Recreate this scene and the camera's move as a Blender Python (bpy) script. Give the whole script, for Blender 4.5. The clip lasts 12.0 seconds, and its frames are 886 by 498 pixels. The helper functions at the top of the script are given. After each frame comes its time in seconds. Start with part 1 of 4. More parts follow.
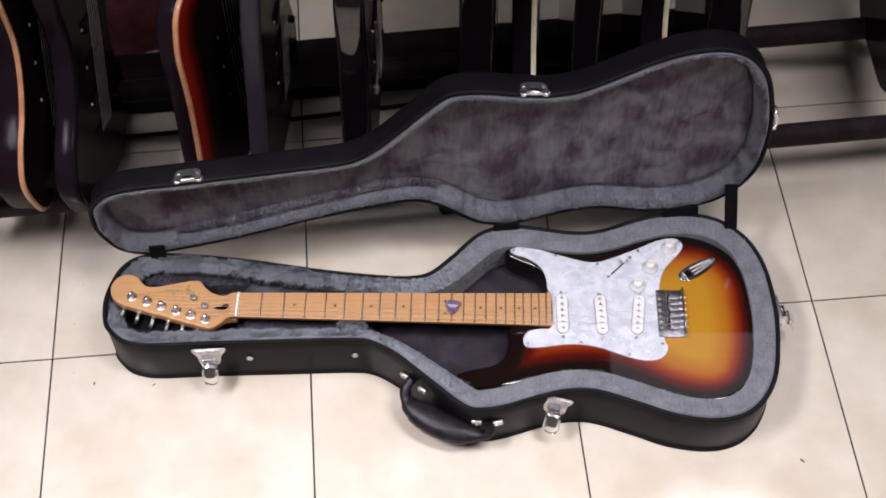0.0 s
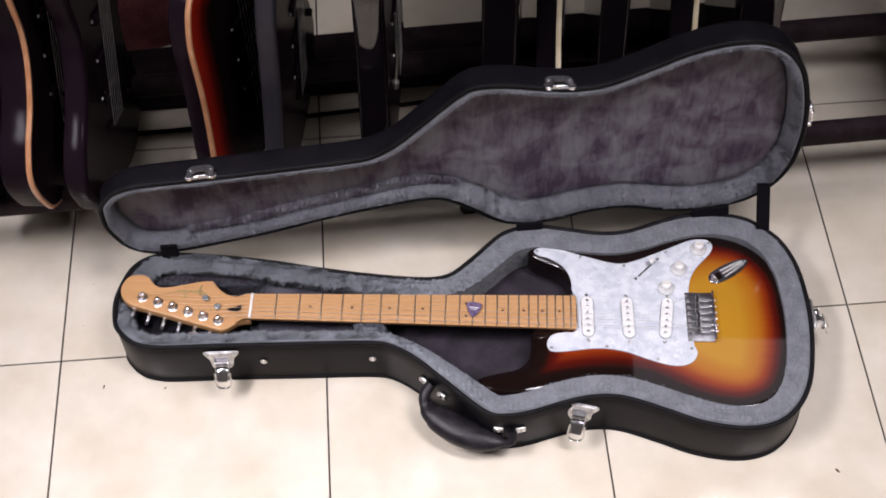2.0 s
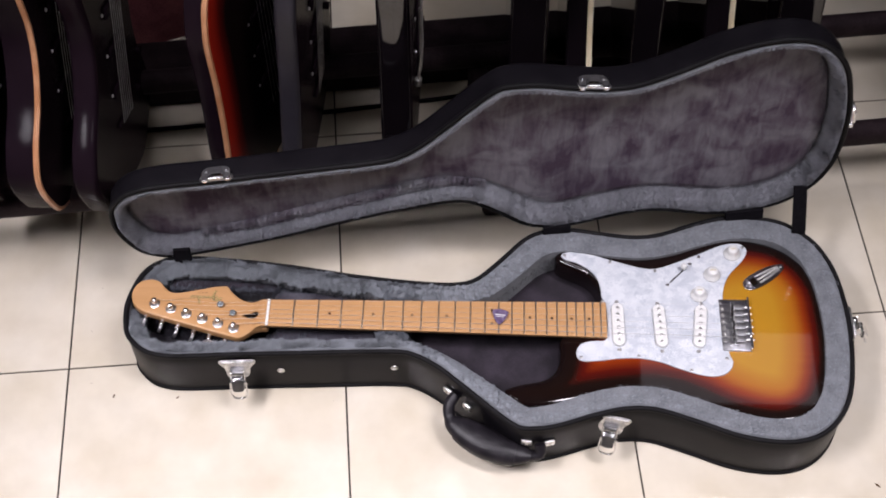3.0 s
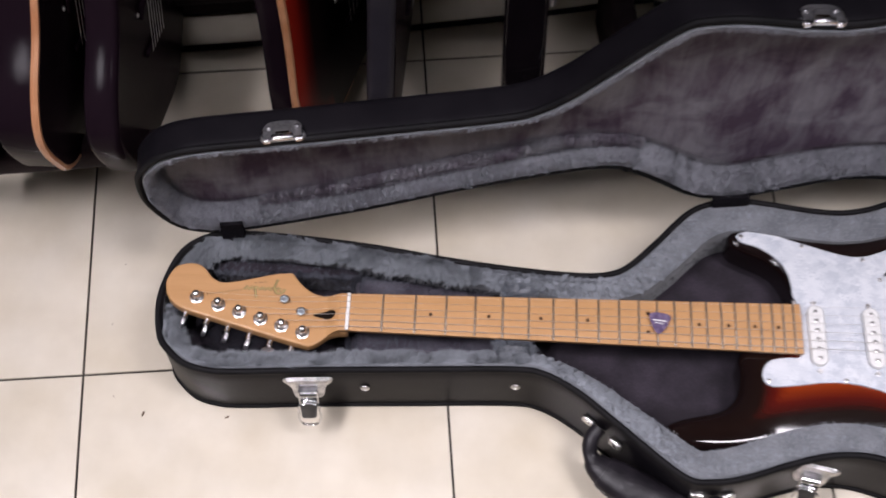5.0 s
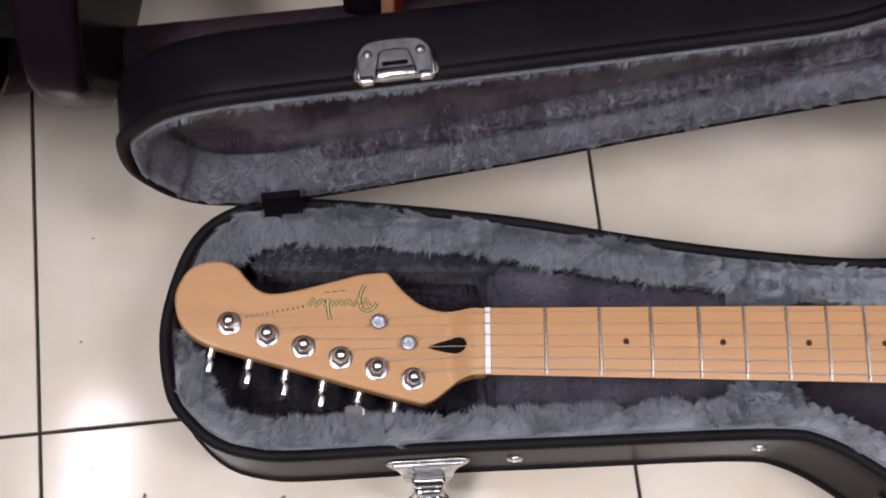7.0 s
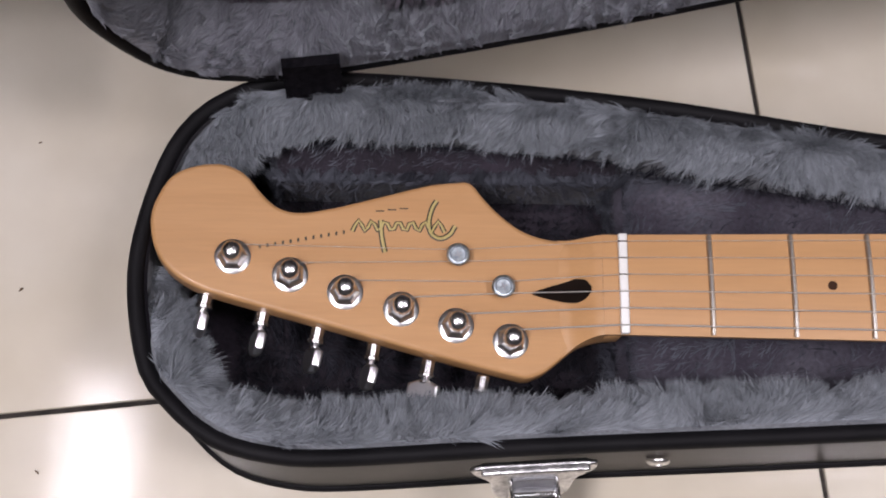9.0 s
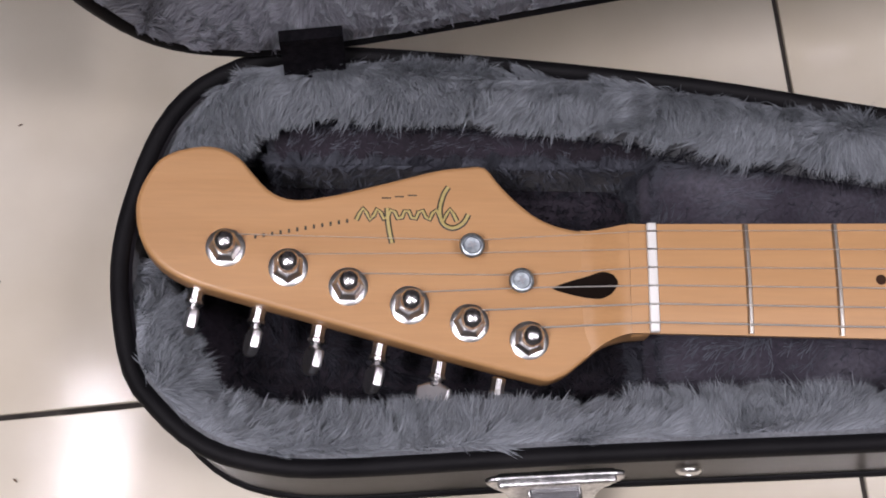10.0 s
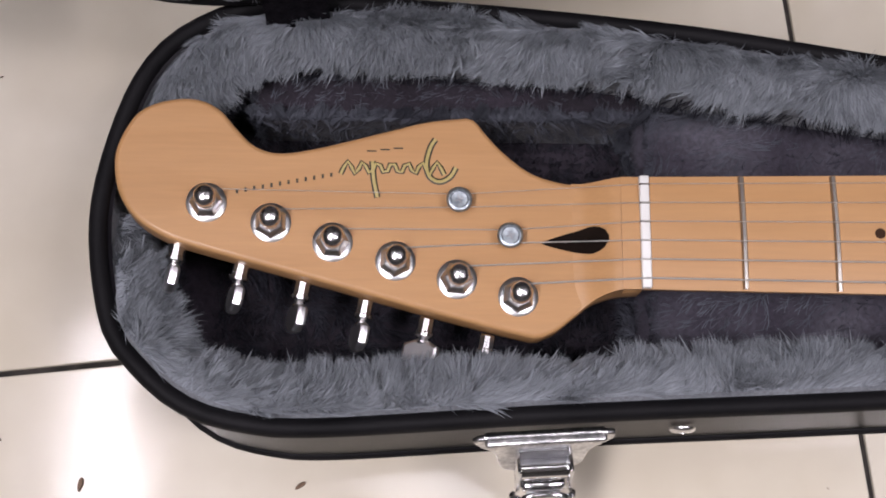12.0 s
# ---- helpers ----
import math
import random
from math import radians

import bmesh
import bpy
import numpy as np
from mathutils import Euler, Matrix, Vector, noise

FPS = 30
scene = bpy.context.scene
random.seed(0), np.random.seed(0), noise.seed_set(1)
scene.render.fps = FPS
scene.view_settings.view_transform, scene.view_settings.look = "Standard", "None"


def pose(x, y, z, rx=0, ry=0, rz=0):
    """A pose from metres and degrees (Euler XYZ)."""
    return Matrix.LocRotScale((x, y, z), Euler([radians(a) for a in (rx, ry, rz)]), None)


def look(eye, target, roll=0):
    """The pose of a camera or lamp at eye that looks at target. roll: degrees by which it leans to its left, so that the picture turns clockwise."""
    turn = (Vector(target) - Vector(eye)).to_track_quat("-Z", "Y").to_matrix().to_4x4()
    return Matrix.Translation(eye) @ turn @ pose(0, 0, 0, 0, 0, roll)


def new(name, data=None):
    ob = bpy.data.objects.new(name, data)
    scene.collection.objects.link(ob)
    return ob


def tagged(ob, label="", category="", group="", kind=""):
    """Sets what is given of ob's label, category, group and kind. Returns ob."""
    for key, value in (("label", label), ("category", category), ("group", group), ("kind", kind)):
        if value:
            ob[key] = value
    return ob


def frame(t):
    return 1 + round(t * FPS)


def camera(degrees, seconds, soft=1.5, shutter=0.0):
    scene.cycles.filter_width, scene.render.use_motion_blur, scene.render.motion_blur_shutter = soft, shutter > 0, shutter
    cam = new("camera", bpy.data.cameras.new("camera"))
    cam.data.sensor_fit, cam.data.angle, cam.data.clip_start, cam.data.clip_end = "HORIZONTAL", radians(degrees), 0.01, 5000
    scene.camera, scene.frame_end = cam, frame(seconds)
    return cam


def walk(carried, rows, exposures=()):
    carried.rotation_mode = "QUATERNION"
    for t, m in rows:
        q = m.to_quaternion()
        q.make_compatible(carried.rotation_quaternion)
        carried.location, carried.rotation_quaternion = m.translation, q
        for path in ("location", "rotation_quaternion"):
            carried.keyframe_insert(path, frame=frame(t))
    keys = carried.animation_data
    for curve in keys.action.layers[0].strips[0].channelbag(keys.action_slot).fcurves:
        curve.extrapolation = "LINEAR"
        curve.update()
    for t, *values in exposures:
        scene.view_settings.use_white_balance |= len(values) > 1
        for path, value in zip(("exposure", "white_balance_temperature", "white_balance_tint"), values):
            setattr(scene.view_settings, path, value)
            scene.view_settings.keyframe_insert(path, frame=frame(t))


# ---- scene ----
cam = camera(35.8, 12.0, soft=1.85, shutter=0.5)
PATH = [
    (0, (0.349, -1.093, 1.854), (0.311, 0.035, 0.204), -0.8),
    (0.5, (0.352, -1.091, 1.848), (0.309, 0.037, 0.197), -1.1),
    (1, (0.35, -1.091, 1.836), (0.303, 0.041, 0.187), -1.1),
    (1.5, (0.344, -1.081, 1.813), (0.293, 0.055, 0.168), -1.3),
    (2, (0.346, -1.059, 1.791), (0.279, 0.075, 0.145), -1.8),
    (2.5, (0.326, -1.036, 1.762), (0.261, 0.1, 0.117), -1.7),
    (2.7, (0.314, -1.019, 1.753), (0.253, 0.112, 0.104), -1.5),
    (4.3, (0.196, -0.844, 1.59), (0.173, 0.208, -0.111), 0.4),
    (4.5, (0.181, -0.805, 1.531), (0.149, 0.245, -0.17), 0.2),
    (5, (0.137, -0.612, 1.402), (0.082, 0.324, -0.364), -0.9),
    (5.5, (0.07, -0.477, 1.296), (0.045, 0.372, -0.515), -0.3),
    (6, (-0.01, -0.331, 1.204), (0.04, 0.441, -0.64), 2.1),
    (6.5, (-0.055, -0.234, 1.059), (0.031, 0.388, -0.84), 6.1),
    (7, (-0.061, -0.197, 0.933), (0.015, 0.391, -0.977), 7.6),
    (7.5, (-0.063, -0.173, 0.843), (-0.001, 0.387, -1.076), 7.0),
    (7.7, (-0.066, -0.159, 0.81), (-0.007, 0.374, -1.116), 6.9),
    (9.5, (-0.095, -0.139, 0.612), (-0.036, 0.421, -1.308), 6.4),
    (10, (-0.094, -0.131, 0.598), (-0.037, 0.414, -1.325), 6.4),
    (10.5, (-0.09, -0.129, 0.59), (-0.04, 0.408, -1.336), 5.7),
    (11, (-0.089, -0.126, 0.587), (-0.035, 0.386, -1.346), 6.3),
    (11.5, (-0.085, -0.126, 0.586), (-0.044, 0.363, -1.353), 5.2),
    (12, (-0.084, -0.126, 0.586), (-0.045, 0.349, -1.356), 5.0),
]
EXPOSURES = [(0.0, -0.03), (2.5, -0.02), (4.5, -0.11), (5.0, -0.18), (5.5, -0.25), (6.5, -0.25), (7.5, -0.38), (9.5, -0.40), (12.0, -0.40)]
walk(cam, [(t, look(eye, target, roll)) for t, eye, target, roll in PATH], EXPOSURES)

# ---------------------------------------------------------------- light
scene.view_settings.exposure = 0.0
world = bpy.data.worlds.new("shop_air")
world.use_nodes = True
world.node_tree.nodes["Background"].inputs[0].default_value = (1.0, 0.84, 0.99, 1)
world.node_tree.nodes["Background"].inputs[1].default_value = 0.060
scene.world = world


def area_light(name, eye, target, sx, sy, watts, colour, spread=180):
    data = bpy.data.lights.new(name, "AREA")
    data.shape, data.size, data.size_y, data.energy, data.color = "RECTANGLE", sx, sy, watts, colour
    data.spread = radians(spread)
    ob = new(name, data)
    ob.matrix_world = look(eye, target)
    return ob


WHITE = (1.020, 0.956, 1.05)
area_light("tube_light_left", (-0.80, -0.13, 2.60), (-0.80, -0.13, 0), 0.14, 1.20, 3.4, WHITE, 60)
area_light("panel_light_back", (1.16, 1.34, 2.60), (1.16, 1.34, 0), 0.60, 0.28, 0.48, WHITE)
area_light("panel_light_middle", (1.205, 0.82, 2.60), (1.205, 0.10, 0), 0.36, 0.07, 0.70, WHITE, 70)
area_light("panel_light_right", (1.30, -0.55, 2.60), (0.72, -0.34, 0), 0.40, 1.20, 8.0, WHITE, 58)
area_light("panel_light_front", (-0.90, -0.95, 2.60), (0.04, -0.92, 0), 1.00, 0.40, 16.4, WHITE, 64)
# added fill with no known fitting, lifts the floor gaps in the rack
area_light("rear_floor_fill", (-0.10, 0.28, 2.60), (-0.08, 0.30, 0), 0.60, 0.40, 0.30, WHITE, 30)


# ---------------------------------------------------------------- materials
def surface(name, low, high, scale=20.0, rough=0.5, metal=0.0, fine=0.0, bump=0.0, bump_scale=200.0, coat=0.0,
            stretch=(1, 1, 1), rough_vary=0.0, detail=4.0, sheen=0.0, per_object=0.0, spec=0.5, contrast=(0.35, 0.65), ior=1.45):
    """A material whose colour runs between two values with a coarse noise, plus a fine one, and a fine relief."""
    m = bpy.data.materials.new(name)
    m.use_nodes = True
    nt = m.node_tree
    n, l = nt.nodes, nt.links
    b = n["Principled BSDF"]
    tc = n.new("ShaderNodeTexCoord")
    mp = n.new("ShaderNodeMapping")
    mp.inputs["Scale"].default_value = stretch
    l.new(tc.outputs["Object"], mp.inputs["Vector"])
    vec = mp.outputs["Vector"]
    if per_object:
        info = n.new("ShaderNodeObjectInfo")
        off = n.new("ShaderNodeVectorMath")
        off.operation = "MULTIPLY_ADD"
        comb = n.new("ShaderNodeCombineXYZ")
        for k in range(3):
            l.new(info.outputs["Random"], comb.inputs[k])
        l.new(comb.outputs[0], off.inputs[0])
        off.inputs[1].default_value = (37.0, 91.0, 13.0)
        l.new(vec, off.inputs[2])
        vec = off.outputs[0]
    nz = n.new("ShaderNodeTexNoise")
    nz.inputs["Scale"].default_value, nz.inputs["Detail"].default_value = scale, detail
    l.new(vec, nz.inputs["Vector"])
    ramp = n.new("ShaderNodeValToRGB")
    ramp.color_ramp.elements[0].position, ramp.color_ramp.elements[1].position = contrast
    ramp.color_ramp.elements[0].color, ramp.color_ramp.elements[1].color = (*low, 1), (*high, 1)
    l.new(nz.outputs["Fac"], ramp.inputs["Fac"])
    colour = ramp.outputs["Color"]
    fz = n.new("ShaderNodeTexNoise")
    fz.inputs["Scale"].default_value, fz.inputs["Detail"].default_value = bump_scale, 3.0
    l.new(vec, fz.inputs["Vector"])
    if fine:
        mr = n.new("ShaderNodeMapRange")
        mr.inputs["From Min"].default_value, mr.inputs["From Max"].default_value = 0.3, 0.7
        mr.inputs["To Min"].default_value, mr.inputs["To Max"].default_value = 1 - fine, 1 + fine
        l.new(fz.outputs["Fac"], mr.inputs["Value"])
        mul = n.new("ShaderNodeVectorMath")
        mul.operation = "SCALE"
        l.new(colour, mul.inputs[0])
        l.new(mr.outputs["Result"], mul.inputs["Scale"])
        colour = mul.outputs[0]
    l.new(colour, b.inputs["Base Color"])
    b.inputs["IOR"].default_value = ior
    b.inputs["Roughness"].default_value, b.inputs["Metallic"].default_value = rough, metal
    b.inputs["Coat Weight"].default_value, b.inputs["Coat Roughness"].default_value = coat, 0.03
    b.inputs["Sheen Weight"].default_value, b.inputs["Specular IOR Level"].default_value = sheen, spec
    if rough_vary:
        rr = n.new("ShaderNodeMapRange")
        rr.inputs["To Min"].default_value, rr.inputs["To Max"].default_value = rough - rough_vary, rough + rough_vary
        l.new(nz.outputs["Fac"], rr.inputs["Value"])
        l.new(rr.outputs["Result"], b.inputs["Roughness"])
    if bump:
        bp = n.new("ShaderNodeBump")
        bp.inputs["Strength"].default_value, bp.inputs["Distance"].default_value = bump, 0.001
        l.new(fz.outputs["Fac"], bp.inputs["Height"])
        l.new(bp.outputs["Normal"], b.inputs["Normal"])
    return m


M = {}
M["tile"] = surface("cream_porcelain_tile", (0.54, 0.48, 0.372), (0.67, 0.62, 0.525), 8.0, 0.11, fine=0.04, bump=0.25, bump_scale=22, per_object=1.0, rough_vary=0.03, detail=8, contrast=(0.3, 0.7))
M["grout"] = surface("dark_grout", (0.012, 0.010, 0.008), (0.04, 0.033, 0.028), 60, 0.9, fine=0.2)
M["vinyl"] = surface("black_vinyl", (0.0056, 0.0050, 0.0066), (0.0084, 0.0075, 0.0094), 30, 0.36, bump=0.12, bump_scale=900, fine=0.1, ior=1.17)
M["piping"] = surface("black_piping", (0.004, 0.0038, 0.0045), (0.008, 0.0075, 0.0085), 30, 0.62, bump=0.15, bump_scale=500, spec=0.15)
M["plush"] = surface("grey_plush", (0.120, 0.128, 0.141), (0.180, 0.190, 0.206), 45, 0.95, fine=0.25, bump=0.6, bump_scale=700, sheen=0.25)
M["plush_floor"] = surface("shaded_purple_plush", (0.010, 0.007, 0.011), (0.026, 0.020, 0.029), 30, 0.95, fine=0.25, bump=0.5, bump_scale=600, sheen=0.12)
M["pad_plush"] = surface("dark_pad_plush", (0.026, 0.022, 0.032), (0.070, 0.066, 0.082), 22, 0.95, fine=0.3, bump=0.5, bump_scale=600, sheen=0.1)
M["maple"] = surface("satin_maple", (0.44, 0.239, 0.100), (0.485, 0.271, 0.120), 9, 0.38, fine=0.04, bump_scale=90, stretch=(0.6, 9, 9), coat=0.05, detail=6)
M["chrome"] = surface("polished_chrome", (0.62, 0.62, 0.63), (0.80, 0.80, 0.81), 40, 0.12, metal=1.0)
M["dull_steel"] = surface("dull_pressed_steel", (0.26, 0.26, 0.27), (0.42, 0.42, 0.43), 90, 0.45, metal=1.0)
M["washer"] = surface("bright_satin_chrome", (0.56, 0.56, 0.56), (0.70, 0.70, 0.70), 60, 0.30, metal=1.0, fine=0.08)
M["tuner_chrome"] = surface("tuner_chrome", (0.62, 0.61, 0.61), (0.76, 0.75, 0.75), 60, 0.25, metal=1.0)
M["button"] = surface("bright_tuner_button", (0.76, 0.74, 0.75), (0.88, 0.86, 0.87), 60, 0.33, metal=1.0)
M["tree_nickel"] = surface("pale_nickel", (0.30, 0.34, 0.37), (0.56, 0.61, 0.64), 500, 0.42, metal=1.0, fine=0.2)
M["plate"] = surface("worn_bright_plate", (0.42, 0.42, 0.43), (0.70, 0.69, 0.68), 110, 0.32, metal=1.0, fine=0.25, bump=0.3, bump_scale=500)
M["mirror_chrome"] = surface("mirror_chrome", (0.72, 0.72, 0.74), (0.88, 0.88, 0.90), 40, 0.22, metal=1.0, fine=0.1)
M["catch_plate"] = surface("brushed_catch_plate", (0.34, 0.34, 0.36), (0.52, 0.52, 0.54), 120, 0.30, metal=1.0, fine=0.2)
M["black_polish"] = surface("polished_black", (0.004, 0.0028, 0.0038), (0.007, 0.005, 0.0065), 10, 0.04, ior=1.6)
M["nickel"] = surface("worn_nickel", (0.58, 0.57, 0.56), (0.76, 0.75, 0.74), 60, 0.30, metal=1.0, fine=0.1)
M["steel"] = surface("string_steel", (0.74, 0.72, 0.69), (0.86, 0.84, 0.80), 50, 0.45, metal=0.7)
M["fret"] = surface("fret_wire", (0.36, 0.34, 0.31), (0.48, 0.46, 0.42), 50, 0.34, metal=1.0)
M["white_plastic"] = surface("white_plastic", (0.70, 0.70, 0.68), (0.78, 0.78, 0.76), 30, 0.3, coat=0.2)
M["bone"] = surface("white_nut_bone", (0.72, 0.71, 0.67), (0.80, 0.79, 0.76), 60, 0.4)
M["black_gloss"] = surface("black_lacquer", (0.009, 0.005, 0.008), (0.014, 0.008, 0.012), 10, 0.17, ior=1.13, spec=0.30, bump=0.6, bump_scale=24)
M["black_face"] = surface("aged_black_lacquer", (0.008, 0.0045, 0.006), (0.013, 0.0075, 0.010), 10, 0.24, ior=1.12, spec=0.25, bump=0.3, bump_scale=12)
M["grey_matte"] = surface("charcoal_matte", (0.018, 0.016, 0.022), (0.027, 0.024, 0.032), 20, 0.5, bump=0.2)
M["rail"] = surface("black_rail_foam", (0.017, 0.0115, 0.0135), (0.029, 0.020, 0.023), 25, 0.6, fine=0.2, bump=0.3, bump_scale=300, ior=1.12)
M["binding"] = surface("orange_wood_binding", (0.50, 0.22, 0.10), (0.62, 0.32, 0.17), 30, 0.4, coat=0.3)
M["cream_binding"] = surface("cream_binding", (0.60, 0.50, 0.33), (0.70, 0.62, 0.45), 30, 0.4)
M["maroon"] = surface("maroon_cloth", (0.10, 0.022, 0.030), (0.17, 0.045, 0.052), 25, 0.9, fine=0.3, bump=0.6, bump_scale=400)
M["dot"] = surface("dark_inlay", (0.030, 0.014, 0.008), (0.05, 0.024, 0.014), 50, 0.6, spec=0.1)
M["crumb"] = surface("brown_crumb", (0.10, 0.06, 0.035), (0.17, 0.11, 0.07), 300, 0.8)
M["handle"] = surface("creased_black_leather", (0.007, 0.006, 0.008), (0.014, 0.012, 0.015), 60, 0.42, bump=1.0, bump_scale=85, fine=0.2, ior=1.35)
M["gap"] = surface("dark_hole", (0.006, 0.004, 0.003), (0.012, 0.008, 0.006), 50, 0.9, spec=0.05)
M["pick"] = surface("purple_celluloid", (0.060, 0.036, 0.090), (0.17, 0.13, 0.22), 200, 0.25, coat=0.3)
M["logo_gold"] = surface("gold_green_decal", (0.40, 0.32, 0.11), (0.48, 0.38, 0.15), 60, 0.4)
M["logo_black"] = surface("black_decal", (0.03, 0.025, 0.015), (0.05, 0.04, 0.025), 60, 0.5)
M["ceiling"] = surface("grey_ceiling_board", (0.42, 0.42, 0.43), (0.50, 0.50, 0.51), 3, 0.9)
M["plaster"] = surface("dark_wall_paint", (0.16, 0.155, 0.15), (0.22, 0.215, 0.21), 3, 0.8, fine=0.03)
M["velcro"] = surface("black_webbing", (0.004, 0.004, 0.005), (0.009, 0.008, 0.010), 300, 0.9, fine=0.3, bump=0.6, bump_scale=900, spec=0.05)


def pearl_material():
    """White pearloid: pale flakes that lie this way and that."""
    m = surface("white_pearl", (0.60, 0.61, 0.63), (0.80, 0.80, 0.80), 60, 0.28, coat=0.25)
    n, l = m.node_tree.nodes, m.node_tree.links
    vor = n.new("ShaderNodeTexVoronoi")
    vor.inputs["Scale"].default_value = 120
    ns = n.new("ShaderNodeTexNoise")
    ns.inputs["Scale"].default_value, ns.inputs["Distortion"].default_value = 40, 2.5
    tc = n.new("ShaderNodeTexCoord")
    mix = n.new("ShaderNodeMixRGB")
    mix.inputs[0].default_value = 0.025
    l.new(tc.outputs["Object"], mix.inputs[1])
    l.new(ns.outputs["Color"], mix.inputs[2])
    l.new(mix.outputs[0], vor.inputs["Vector"])
    ramp = n.new("ShaderNodeValToRGB")
    ramp.color_ramp.elements[0].color, ramp.color_ramp.elements[1].color = (0.44, 0.475, 0.53, 1), (0.675, 0.695, 0.725, 1)
    sep = n.new("ShaderNodeSeparateColor")
    l.new(vor.outputs["Color"], sep.inputs[0])
    l.new(sep.outputs[0], ramp.inputs["Fac"])
    l.new(ramp.outputs["Color"], n["Principled BSDF"].inputs["Base Color"])
    return m


def sunburst_material(name, stops, coat=1.0, rough=0.2):
    """Three-tone burst: the colour follows the distance from the body's edge, kept on the mesh as edge_distance."""
    m = surface(name, (0, 0, 0), (1, 1, 1), 20, rough, coat=coat, ior=1.12, spec=0.1 if coat else 0.5)
    n, l = m.node_tree.nodes, m.node_tree.links
    at = n.new("ShaderNodeAttribute")
    at.attribute_name = "edge_distance"
    tc = n.new("ShaderNodeTexCoord")
    mp = n.new("ShaderNodeMapping")
    mp.inputs["Scale"].default_value = (3, 45, 45)
    l.new(tc.outputs["Object"], mp.inputs[0])
    grain = n.new("ShaderNodeTexNoise")
    grain.inputs["Scale"].default_value, grain.inputs["Detail"].default_value = 3.0, 6.0
    l.new(mp.outputs[0], grain.inputs["Vector"])
    add = n.new("ShaderNodeMath")
    add.operation = "MULTIPLY_ADD"
    l.new(grain.outputs["Fac"], add.inputs[0])
    add.inputs[1].default_value = 0.005
    l.new(at.outputs["Fac"], add.inputs[2])
    mr = n.new("ShaderNodeMapRange")
    mr.inputs["From Min"].default_value, mr.inputs["From Max"].default_value = 0.007, 0.116
    l.new(add.outputs[0], mr.inputs["Value"])
    ramp = n.new("ShaderNodeValToRGB")
    els = ramp.color_ramp.elements
    els[0].position, els[0].color = stops[0][0], (*stops[0][1], 1)
    els[1].position, els[1].color = stops[-1][0], (*stops[-1][1], 1)
    for p, c in stops[1:-1]:
        els.new(p).color = (*c, 1)
    l.new(mr.outputs["Result"], ramp.inputs["Fac"])
    l.new(ramp.outputs["Color"], n["Principled BSDF"].inputs["Base Color"])
    return m


M["pearl"] = pearl_material()
M["burst"] = sunburst_material("three_tone_sunburst", coat=0.9, stops=[(0.0, (0.006, 0.003, 0.003)), (0.17, (0.009, 0.004, 0.003)), (0.30, (0.07, 0.005, 0.003)), (0.44, (0.20, 0.026, 0.004)), (0.64, (0.33, 0.112, 0.009)), (1.0, (0.40, 0.195, 0.016))])
M["red_burst"] = sunburst_material("red_sunburst", [(0.0, (0.26, 0.013, 0.006)), (0.12, (0.20, 0.010, 0.005)), (0.24, (0.07, 0.004, 0.003)), (0.42, (0.006, 0.003, 0.003)), (1.0, (0.006, 0.003, 0.003))], 0.0, 0.38)


def fur_material(name, low, high, patch=0.0):
    m = bpy.data.materials.new(name)
    m.use_nodes = True
    n, l = m.node_tree.nodes, m.node_tree.links
    b = n["Principled BSDF"]
    geo = n.new("ShaderNodeNewGeometry")
    ramp = n.new("ShaderNodeValToRGB")
    ramp.color_ramp.elements[0].color, ramp.color_ramp.elements[1].color = (*low, 1), (*high, 1)
    fac = geo.outputs["Random Per Island"]
    if patch:
        tc = n.new("ShaderNodeTexCoord")
        cloud = n.new("ShaderNodeTexNoise")
        cloud.inputs["Scale"].default_value, cloud.inputs["Detail"].default_value, cloud.inputs["Distortion"].default_value = 16.0, 4.0, 0.7
        mp = n.new("ShaderNodeMapping")
        mp.inputs["Rotation"].default_value, mp.inputs["Scale"].default_value = (0, radians(24), 0), (95, 40, 20)
        stroke = n.new("ShaderNodeTexNoise")
        stroke.inputs["Scale"].default_value, stroke.inputs["Detail"].default_value, stroke.inputs["Distortion"].default_value = 1.0, 5.0, 0.8
        both = n.new("ShaderNodeMix")
        both.inputs["Factor"].default_value = 0.28
        mr = n.new("ShaderNodeMapRange")
        mr.inputs["From Min"].default_value, mr.inputs["From Max"].default_value = 0.39, 0.63
        mix = n.new("ShaderNodeMix")
        mix.inputs["Factor"].default_value = patch
        l.new(tc.outputs["Object"], cloud.inputs["Vector"])
        l.new(tc.outputs["Object"], mp.inputs[0])
        l.new(mp.outputs[0], stroke.inputs["Vector"])
        l.new(cloud.outputs["Fac"], both.inputs["A"])
        l.new(stroke.outputs["Fac"], both.inputs["B"])
        l.new(both.outputs["Result"], mr.inputs["Value"])
        l.new(fac, mix.inputs["A"])
        l.new(mr.outputs["Result"], mix.inputs["B"])
        fac = mix.outputs["Result"]
    l.new(fac, ramp.inputs["Fac"])
    l.new(ramp.outputs["Color"], b.inputs["Base Color"])
    b.inputs["Roughness"].default_value, b.inputs["Specular IOR Level"].default_value = 0.75, 0.2
    return m


